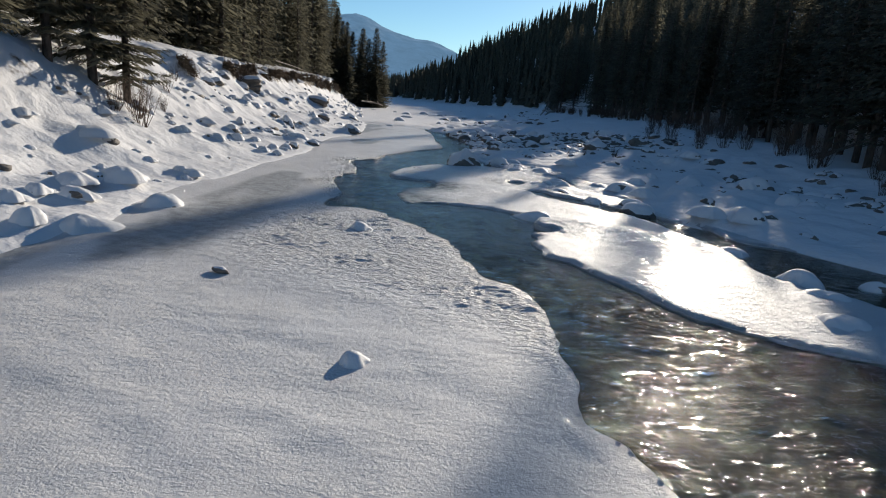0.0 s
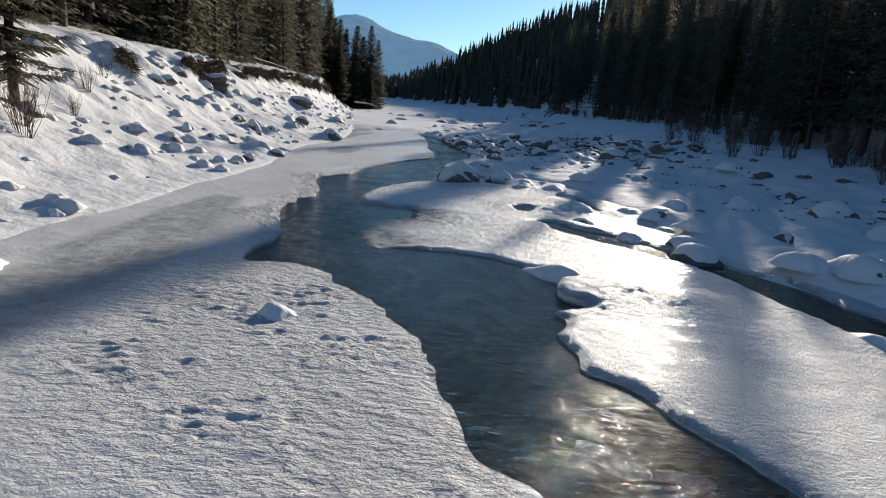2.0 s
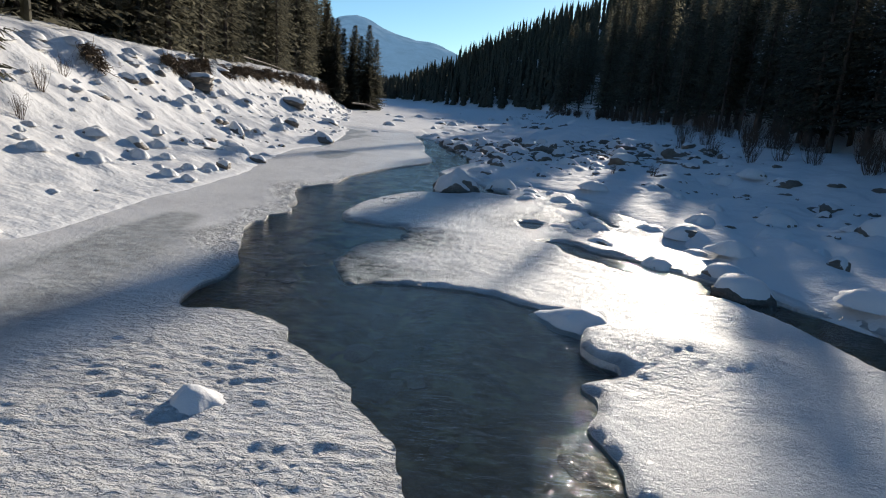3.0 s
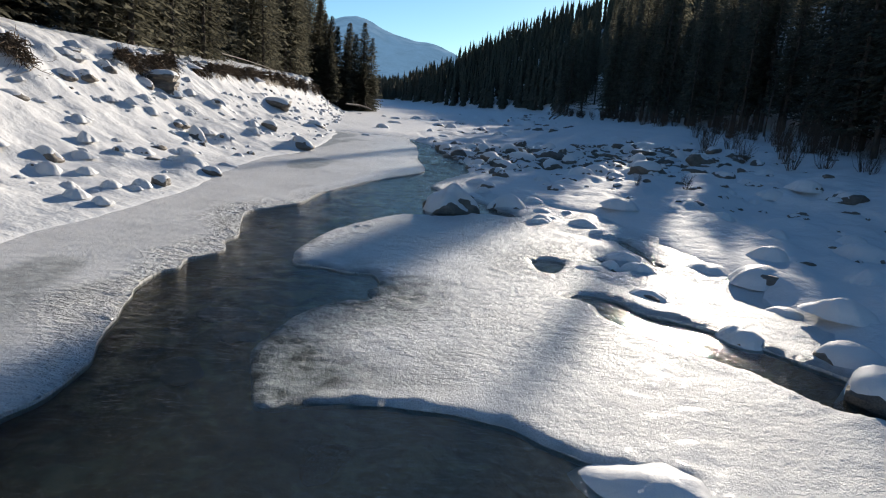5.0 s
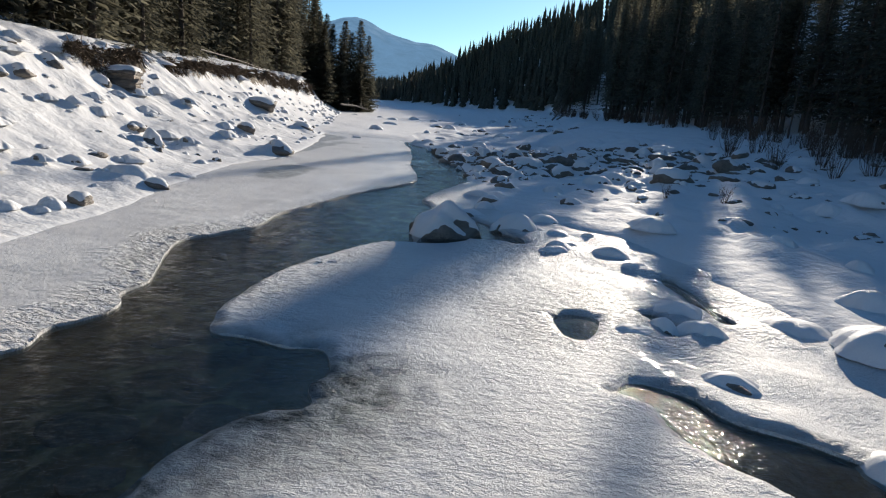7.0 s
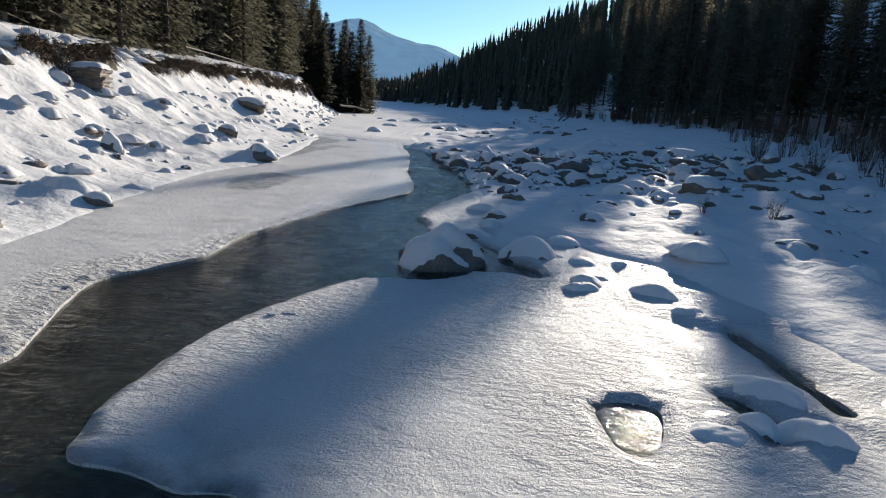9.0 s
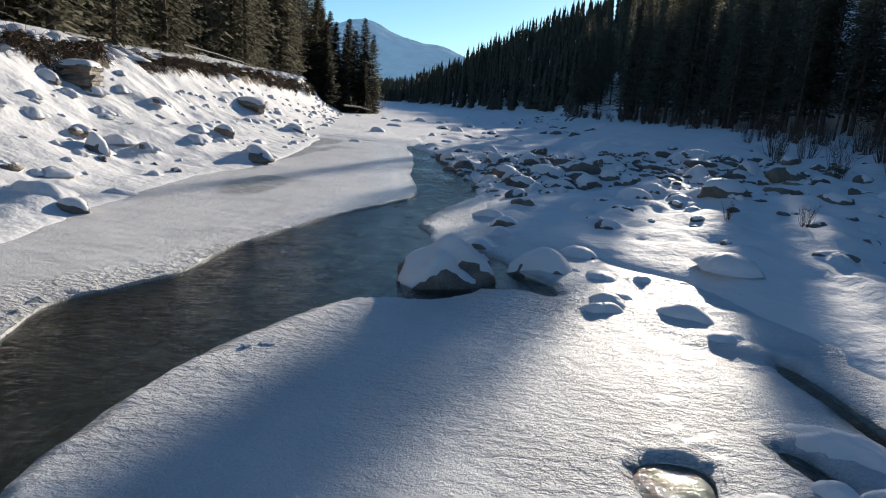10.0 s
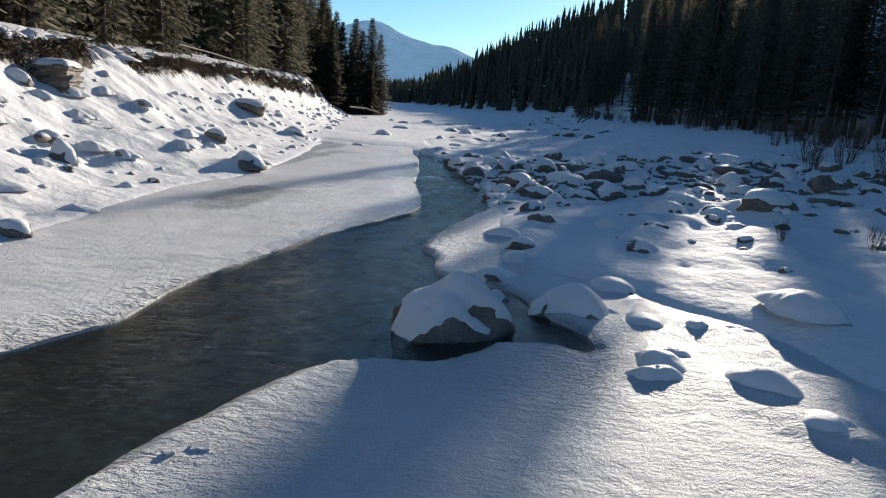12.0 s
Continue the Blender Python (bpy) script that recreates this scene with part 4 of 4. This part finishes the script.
    # stones seen through the water
    for _ in range(120):
        y = rng.uniform(9, 45)
        x = np.interp(y, (9, 14, 18, 24, 33, 45), (1.6, 0.5, -2.3, -2.6, -0.2, -0.5)) + rng.normal(0, 0.9)
        w = rng.uniform(0.25, 0.8)
        ob = bare[rng.randint(4)].copy()
        scene.collection.objects.link(ob)
        ob.name = "river_stone"
        ob.matrix_basis = Matrix.Translation((x, y, float(land(np.array([x]), np.array([y]))[0]) - 0.05)) @ Matrix.Rotation(rng.uniform(0, 6.28), 4, 'Z') @ Matrix.Diagonal((w, w, 0.42 * w, 1))
        tagged(ob, "smooth stone on the river bed under water", "rock", "stones on the river bed")
    # the peaked boulder in the stream
    body, cap = rock_meshes(914, 0.85, 0.26, 0.09, 4, 0.0, 0.5, 4)
    big = tagged(new("boulder", body), "peaked dark boulder in the stream under thick snow", "rock", "snow-capped boulders")
    part("snow_cap", cap, big)
    big.matrix_basis = Matrix.Translation((0.6, 26.0, WATER_Z - 0.06)) @ Matrix.Rotation(0.5, 4, 'Z') @ Matrix.Diagonal((1.55, 1.45, 1.5, 1))


# ---- trees ----
def tube(path, radii, sides=6):
    """Verts and quads of a tapered tube along a path."""
    path = np.asarray(path, float)
    vs, fs = [], []
    for k, (p, r) in enumerate(zip(path, radii)):
        t = path[min(k + 1, len(path) - 1)] - path[max(k - 1, 0)]
        t = t / max(np.linalg.norm(t), 1e-9)
        a = np.cross(t, (0.31, 0.95, 0.07))
        a /= max(np.linalg.norm(a), 1e-9)
        b = np.cross(t, a)
        for i in range(sides):
            g = 2 * math.pi * i / sides
            vs.append(p + r * (math.cos(g) * a + math.sin(g) * b))
    for k in range(len(path) - 1):
        for i in range(sides):
            j = (i + 1) % sides
            fs.append((k * sides + i, k * sides + j, (k + 1) * sides + j, (k + 1) * sides + i))
    return np.array(vs), np.array(fs)


def join_geo(pieces):
    vs, fs, off = [], [], 0
    for v, f in pieces:
        vs.append(v)
        fs.append(np.asarray(f) + off)
        off += len(v)
    return np.concatenate(vs), np.concatenate(fs)


def spruce_geo(seed, height, spread, gap=0.3, bare=0.06, twigs=5, thin=1.0):
    """A spruce: trunk, and boughs that droop and carry side twigs."""
    rng = np.random.RandomState(seed)
    lean = rng.normal(0, 0.012, 2)
    zs = np.linspace(-0.5, height, 9)
    bow = rng.normal(0, 0.02, 2)
    path = [(lean[0] * z + bow[0] * math.sin(z / height * 3), lean[1] * z + bow[1] * math.sin(z / height * 3), z) for z in zs]
    rad = [0.011 * height * (1 - max(z, 0) / height) ** 0.9 + 0.012 for z in zs]
    limbs = [tube(path, rad, 7)]
    vs, fs = [], []
    z = height * bare
    while z < height * 0.985:
        u = z / height
        n = rng.randint(6, 9) if u < 0.5 else rng.randint(4, 7)
        a0 = rng.uniform(0, 6.28)
        reach = spread * (min(1.0, 0.7 + u * 2.0)) * (1 - u) ** 0.75 + 0.10
        for k in range(n):
            a = a0 + 6.28 * k / n + rng.normal(0, 0.25)
            ln = reach * rng.uniform(0.55, 1.12)
            drop = rng.uniform(0.25, 0.55) * (1 - 0.7 * u)
            c, s = math.cos(a), math.sin(a)
            ox, oy = lean[0] * z, lean[1] * z
            side = np.array((-s, c, 0.0))
            pts = []
            for t in np.linspace(0.0, 1.0, twigs + 1):
                pts.append(np.array((ox + c * ln * t, oy + s * ln * t, z - ln * drop * t + 0.22 * ln * t * t + rng.normal(0, 0.015))))
            w = 0.05 + 0.03 * ln
            b = len(vs)                      # the bough's own needles
            vs += [pts[0] + side * w * 0.4, pts[0] - side * w * 0.4, pts[-1] - side * w * 0.3, pts[-1] + side * w * 0.3]
            fs.append((b, b + 1, b + 2, b + 3))
            for i in range(1, twigs + 1):
                t = i / twigs
                tl = ln * (0.42 * (1 - 0.65 * t)) * rng.uniform(0.7, 1.2) + 0.07
                for sg in (1, -1):
                    p = pts[i] if i < twigs else pts[i] * 0.97 + pts[i - 1] * 0.03
                    out = side * sg * rng.uniform(0.6, 0.95) + np.array((c, s, 0)) * rng.uniform(0.35, 0.75)
                    tip = p + out * tl + np.array((0, 0, -tl * rng.uniform(0.1, 0.55)))
                    ww = np.array((c, s, 0.0)) * thin * (0.045 + 0.10 * tl) + np.array((0, 0, rng.uniform(-0.05, 0.05)))
                    b = len(vs)
                    vs += [p - ww, p + ww, tip + ww * 0.35, tip - ww * 0.35]
                    fs.append((b, b + 1, b + 2, b + 3))
        z += gap * rng.uniform(0.75, 1.25) * (1.15 - 0.55 * u)
    return limbs[0], (np.array(vs), np.array(fs))


def tree_thing(name, seed, height, spread, label, gap=0.3, bare=0.06, twigs=5, thin=1.0):
    trunk, crown = spruce_geo(seed, height, spread, gap, bare, twigs, thin)
    ob = tagged(new(name), label, "tree")
    part("trunk", mesh_from("trunk", *trunk, BARK), ob)
    part("crown", mesh_from("crown", *crown, NEEDLES, True), ob)
    return ob


def clone(ob, m):
    c = copy_thing(ob, m)
    c.matrix_basis = m
    return c


def crest_x(y):
    return float(np.interp(y, CREST_Y, CREST_X))


def edge_x(y):
    return float(np.interp(y, EDGE_Y, EDGE_X))


def tallest(x, y):
    """How high the forest's edge stands: saplings in the gaps, a few giants, by the line x - 0.384 y; higher up the slope behind."""
    q = x - 0.3839 * y
    top = float(np.interp(q, (-60, -9.35, -9.2, -8.4, -8.3, -7.95, -7.8, -7.45, -7.3, -5.3, -5.2, -4.5, -4.2, -3.4, -3.25, -2.5, -2.2, -1.35, -1.25, -0.4, -0.2, 1.6, 2.0, 4.5, 7, 60),
                          (20, 20, 27, 27, 15.3, 15.3, 17, 17, 11.8, 11.8, 15.5, 15.5, 12.3, 12.3, 12.8, 12.8, 11.3, 11.3, 14.0, 14.0, 12.3, 12.3, 13.5, 13.5, 15, 17)))
    return top + 0.287 * max(0.0, y - 56.7 + 3.4 * q) * (-9 < q < 4)


def build_trees():
    rng = np.random.RandomState(12)
    west, east = "spruces on the west bank", "spruces along the east bank"
    kinds = [tree_thing("spruce_tree", 20 + k, 13.0 + k * 0.7, 2.0 + 0.2 * (k % 3), "tall dark green spruce with drooping boughs", 0.36, (0.03, 0.04, 0.06, 0.1, 0.15, 0.2)[k], 4) for k in range(6)]
    near = [tree_thing("spruce_tree", 30 + k, 12.0, 1.8, "old spruce with long drooping boughs on the snowy bank", 0.42, 0.09, 14, 0.2) for k in range(2)]
    full = tree_thing("spruce_tree", 40, 13.0, 2.3, "broad dense spruce at the end of the bank", 0.26, 0.03, 6, 1.4)
    kinds += near + [full]
    fresh = list(kinds)

    def plant(x, y, s, group, kind=None, top=None, wide=1.0):
        z = float(land(np.array([x]), np.array([y]))[0]) - 0.1
        i = rng.randint(3) + 3 * (group == east) if kind is None else kind
        if top is not None:
            s = min(s, (top - z) / (13.0 + 0.7 * i))
        ob = kinds[i]
        m = Matrix.Translation((x, y, z)) @ Matrix.Rotation(rng.normal(0, 0.02), 4, 'X') @ Matrix.Rotation(rng.uniform(0, 6.28), 4, 'Z') @ Matrix.Diagonal((wide * s, wide * s, s * rng.uniform(0.94, 1.05), 1))
        if ob in fresh:
            fresh.remove(ob)
            ob.matrix_basis = m
            tagged(ob, group=group)
        else:
            tagged(clone(ob, m), group=group)

    # the few that stand on the slope near the start
    for x, y, s in ((-10.95, 19.4, 0.9), (-10.4, 20.3, 0.75), (-12.6, 17.6, 1.0), (-11.3, 14.6, 0.85), (-12.0, 21.3, 0.8), (-10.9, 13.2, 0.8), (-11.6, 18.3, 0.8)):
        plant(x, y, s * 1.1, west, 6 + (x < -11.5))
    taken = []
    n = 0
    while n < 115:
        y = 6 + 116 * rng.uniform()
        back = 1.0 + 9 * rng.uniform() ** 1.3
        x = crest_x(y) - back - (2.5 if y < 40 else 0.6)
        if any((x - a) ** 2 + (y - b) ** 2 < (1.1 + 0.03 * back) ** 2 for a, b in taken):
            continue
        taken.append((x, y))
        plant(x, y, rng.uniform(0.7, 1.25), west)
        n += 1
    # the clump that ends the west bank
    for x, y, s in ((-14.5, 104, 0.85), (-15.8, 106, 0.95), (-13.4, 106, 0.95), (-17, 103, 0.9), (-12.6, 108, 0.8), (-16.4, 110, 0.8), (-18.5, 107, 0.9), (-14.2, 111, 0.75),
                    (-15.2, 101, 0.7), (-17.5, 98, 0.85), (-16.6, 96, 0.8), (-13.0, 103.5, 0.6), (-19, 101, 0.95)):
        plant(x, y, s, west, 8, None, rng.uniform(0.95, 1.2))
    for x, y, s, k in ((25.3, 88.0, 1.6, 4), (24.6, 85.8, 1.5, 2), (20.4, 65.8, 0.93, 3), (24.3, 111.0, 1.6, 0), (25.5, 113.5, 1.5, 5), (20.9, 57.0, 1.0, 4), (21.7, 58.0, 0.95, 3), (22.5, 78.5, 0.95, 3), (22.4, 70.5, 0.9, 4), (21.4, 63.0, 0.7, 4)):
        plant(x, y, s, east, k, None, 0.62)
        taken.append((x, y))
    y = 24.0
    while y < 116:                          # the front row
        x = edge_x(y) + rng.uniform(0.3, 2.6)
        plant(x, y, 9.0, east, None, tallest(x, y) * rng.uniform(0.9, 1.0), min(1.2, 16.0 / tallest(x, y)))
        taken.append((x, y))
        y += rng.uniform(0.95, 1.35)
    n = 0
    while n < 55:
        y = 4 + 150 * rng.uniform() ** 1.15
        back = 0.5 + 9 * rng.uniform() ** 1.4
        x = edge_x(y) + back
        if any((x - a) ** 2 + (y - b) ** 2 < (1.3 + 0.03 * back) ** 2 for a, b in taken):
            continue
        taken.append((x, y))
        plant(x, y, rng.uniform(0.75, 1.35), east, None, tallest(x, y))
        n += 1


def far_tree(seed):
    """A small far spruce: ragged tiers round a thin stem."""
    rng = np.random.RandomState(seed)
    vs, fs = [], []
    for k in range(8):
        z0 = 0.06 + 0.115 * k
        r = 0.125 * (1 - z0) ** 0.8 * rng.uniform(0.8, 1.15)
        top = len(vs)
        vs.append((0, 0, min(1.0, z0 + 0.2)))
        a0 = rng.uniform(0, 6)
        for i in range(7):
            a = a0 + i * 0.898
            rr = r * rng.uniform(0.55, 1.2)
            vs.append((rr * math.cos(a), rr * math.sin(a), z0 - 0.03 * rng.uniform(0, 1.4)))
        for i in range(7):
            fs.append((top, top + 1 + i, top + 1 + (i + 1) % 7))
    return np.array(vs), np.array(fs)


def woods(name, spots, label):
    geo = [far_tree(500 + k) for k in range(5)]
    rng = np.random.RandomState(31)
    pieces = []
    for x, y, z, h in spots:
        v, f = geo[rng.randint(5)]
        a = rng.uniform(0, 6.28)
        c, s = math.cos(a), math.sin(a)
        w = v * np.array((h * rng.uniform(0.8, 1.15), h * rng.uniform(0.8, 1.15), h))
        pieces.append((np.stack([x + c * w[:, 0] - s * w[:, 1], y + s * w[:, 0] + c * w[:, 1], z + w[:, 2]], -1), f))
    ob = new(name, mesh_from(name, *join_geo(pieces), NEEDLES, True))
    tagged(ob, label, "forest", kind="stuff")


def build_woods():
    rng = np.random.RandomState(77)
    # the depth of the forest behind the first trees, with fewer boughs
    geo = [join_geo(spruce_geo(60 + k, 13.5, 2.0, 0.55, 0.04, 2)) for k in range(4)]
    pieces = []
    while len(pieces) < 500:
        east = len(pieces) % 2 == 0
        y = rng.uniform(2, 150 if east else 122)
        back = rng.uniform(4, 32)
        x = edge_x(y) + back if east else crest_x(y) + 1.5 - back
        v, f = geo[rng.randint(4)]
        a, s = rng.uniform(0, 6.28), rng.uniform(0.6, 1.2)
        z = float(land(np.array([x]), np.array([y]))[0]) - 0.2
        if east:
            s = max(0.25, min(s, (tallest(x, y) - z) / 13.5))
        c, sn = math.cos(a) * s, math.sin(a) * s
        pieces.append((np.stack([x + c * v[:, 0] - sn * v[:, 1], y + sn * v[:, 0] + c * v[:, 1], z + s * v[:, 2]], -1), f))
    deep = new("deep_woods", mesh_from("deep_woods", *join_geo(pieces), NEEDLES, True))
    tagged(deep, "dark spruce forest behind the first trees", "forest", kind="stuff")
    spots = []
    while len(spots) < 3300:
        y = 40 + 560 * rng.uniform()
        x = edge_x(y) + 2 + 150 * rng.uniform() ** 1.3
        if y < 150 and x - edge_x(y) < 28:
            continue
        spots.append((x, y, 0, rng.uniform(9, 16)))
    while len(spots) < 4300:
        y = 60 + 540 * rng.uniform()
        x = crest_x(y) - 3 - 110 * rng.uniform() ** 1.3
        if y < 122 and crest_x(y) - x < 30:
            continue
        spots.append((x, y, 0, rng.uniform(8, 15)))
    a = np.array(spots)
    a[:, 2] = land(a[:, 0], a[:, 1]) - 0.2
    woods("far_woods", [tuple(r) for r in a], "dense dark spruce forest on the valley slopes")


# ---- brush, roots and deadwood ----
def stem(rng, base, tip, r, sag=0.1, n=4, sides=3):
    base, tip = np.array(base, float), np.array(tip, float)
    side = rng.normal(0, sag, 3) * np.linalg.norm(tip - base)
    pts = [base + (tip - base) * t + side * math.sin(t * 3.1) for t in np.linspace(0, 1, n)]
    return tube(pts, [r * (1 - 0.75 * t) for t in np.linspace(0, 1, n)], sides)


def bush_geo(seed, height, spread, stems):
    rng = np.random.RandomState(seed)
    pieces = []
    for _ in range(stems):
        a, l = rng.uniform(0, 6.28), rng.uniform(0.5, 1.0)
        base = (0.12 * math.cos(a), 0.12 * math.sin(a), -0.1)
        tip = np.array((spread * l * math.cos(a) * rng.uniform(0.3, 1), spread * l * math.sin(a) * rng.uniform(0.3, 1), height * l))
        pieces.append(stem(rng, base, tip, 0.011, 0.07))
        for _ in range(4):
            t = rng.uniform(0.35, 0.9)
            p = np.array(base) + (tip - np.array(base)) * t
            pieces.append(stem(rng, p, p + rng.normal(0, 0.16, 3) * height * 0.8 + (0, 0, 0.18 * height), 0.006, 0.05, 3))
    return join_geo(pieces)


def build_brush():
    rng = np.random.RandomState(9)
    kinds = [mesh_from("willow_bush", *bush_geo(700 + k, 1.25, 0.75, 22), TWIGS) for k in range(4)]

    def put(x, y, s, label, group):
        z = float(land(np.array([x]), np.array([y]))[0])
        ob = tagged(new("willow_bush", kinds[rng.randint(4)]), label, "bush", group)
        ob.matrix_basis = Matrix.Translation((x, y, z)) @ Matrix.Rotation(rng.uniform(0, 6.28), 4, 'Z') @ Matrix.Diagonal((s, s, s, 1))

    bare, row = "leafless brown willow bush standing in snow", "willows at the forest's edge"
    for x, y, s in ((13.26, 38.7, 1.0), (14.2, 45.2, 1.3), (14.9, 38.6, 1.1), (12.9, 42.3, 0.8), (6.46, 30.85, 0.35), (7.76, 30.2, 0.4), (17.3, 41.2, 1.3), (15.1, 26.5, 1.0), (13.9, 35.9, 0.9), (15, 44.1, 1.3)):
        put(x, y, s, bare, row)
    for _ in range(120):
        y = 14 + 130 * rng.uniform()
        put(edge_x(y) + rng.normal(-1.6, 1.3), y, rng.uniform(0.6, 1.4), bare, row)
    for x, y, s in ((-9.3, 19.0, 0.9), (-9.7, 19.5, 1.0), (-9.9, 18.6, 0.8), (-11.0, 24.5, 0.6), (-10.2, 22.4, 0.5), (-11.6, 26.5, 0.5)):
        put(x, y, s, "tangled brown brush on the snowy bank", "brush on the west bank")

    # roots and soil that hang from the undercut crest
    pieces = []
    ys = 29 + 58 * rng.uniform(size=6000) ** 1.15
    ys = ys[brink_gaps(ys) > -0.16]
    xcs = np.interp(ys, CREST_Y, CREST_X)
    xcs = xcs + 0.8 * fbm(ys * 0.3, xcs * 0.12, 3, 50)
    deep = np.clip(0.52 + 1.7 * fbm(ys * 0.5, 11.0 + 0 * ys, 4, 95), 0.05, 1.25)
    tops = land(xcs - 0.1, ys) + 0.1 + 0.15 * fbm(ys * 1.5, 7.0 + 0 * ys, 3, 93)
    for y, xc, dp, top in zip(ys, xcs, deep, tops):
        drop = dp * rng.uniform(0.03, 1.0)
        x, z = xc + 0.42 * drop + rng.uniform(-0.02, 0.2), top - drop
        pieces.append(stem(rng, (x, y, z), (x + rng.uniform(0.0, 0.4), y + rng.normal(0, 0.45), z + rng.normal(-0.2, 0.25)), rng.uniform(0.005, 0.018), 0.2, 4))
        if rng.uniform() < 0.35:            # tufts of dead grass and turf
            for _ in range(4):
                pieces.append(stem(rng, (x, y, z), (x + rng.uniform(0.05, 0.3), y + rng.normal(0, 0.2), z - rng.uniform(0.02, 0.3)), rng.uniform(0.012, 0.035), 0.25, 3))
    ob = new("bank_roots", mesh_from("bank_roots", *join_geo(pieces), ROOTS))
    tagged(ob, "tangle of brown roots and turf under the snowy brink", "roots", kind="stuff")

    # fallen trees and poles
    def log(name, pts, r, label, branches, snags=0.9, wood=DEADWOOD):
        ob = tagged(new(name, mesh_from(name, *tube(pts, [r * (1 - 0.6 * k / (len(pts) - 1)) for k in range(len(pts))], 7), wood)), label, "dead wood")
        a, b = np.array(pts[0], float), np.array(pts[-1], float)
        for _ in range(branches):
            p = a + (b - a) * rng.uniform(0.25, 0.98)
            part("limb", mesh_from("limb", *stem(rng, p, p + rng.normal(0, 0.4, 3) * snags + (0, 0, 0.35 * snags), 0.25 * r, 0.1), wood), ob)

    log("fallen_tree", [(16.2, 28.3, 1.25), (17.6, 28.8, 1.75), (19.2, 29.4, 2.3), (21.2, 30.4, 2.9)], 0.09, "bleached fallen tree leaning out of the forest", 16, 1.3)
    log("fallen_tree", [(16.4, 29.6, 1.2), (18.2, 30.6, 1.55), (20.6, 31.6, 2.2)], 0.06, "bleached fallen tree leaning out of the forest", 10, 0.9)
    log("fallen_pole", [(-14.6, 52, 4.3), (-14.4, 56, 4.15), (-14.3, 60, 3.95), (-14.2, 63.5, 3.7)], 0.05, "thin dead pole lying along the snowy brink", 4, 0.4)
    log("fallen_tree", [(-13.4, 92, 1.1), (-12.2, 96, 1.0), (-11.0, 99, 0.5)], 0.12, "grey fallen tree at the foot of the bank", 12, 1.2)
    log("driftwood", [(11.6, 86.5, 1.3), (12.6, 88.0, 2.3), (13.0, 89.5, 3.0)], 0.1, "bare driftwood snag on the far shore", 12, 1.2)
    log("driftwood", [(13.0, 92.0, 1.3), (14.4, 94.5, 2.0), (15.4, 95.5, 2.2)], 0.1, "bare driftwood snag on the far shore", 12, 1.2)
    for x, y, h in ((19.6, 50.5, 4.0), (21.0, 49.0, 5.0)):
        z = float(land(np.array([x]), np.array([y]))[0]) - 0.2
        log("dead_trunk", [(x, y, z), (x + 0.05, y, z + h * 0.5), (x + 0.2, y + 0.1, z + h)], 0.06, "thin grey dead trunk standing before the forest", 5, 0.5, BARK)


build_ground()
build_water()
build_ice()
build_ice_blocks()
build_mountain()
build_rocks()
build_trees()
build_woods()
build_brush()
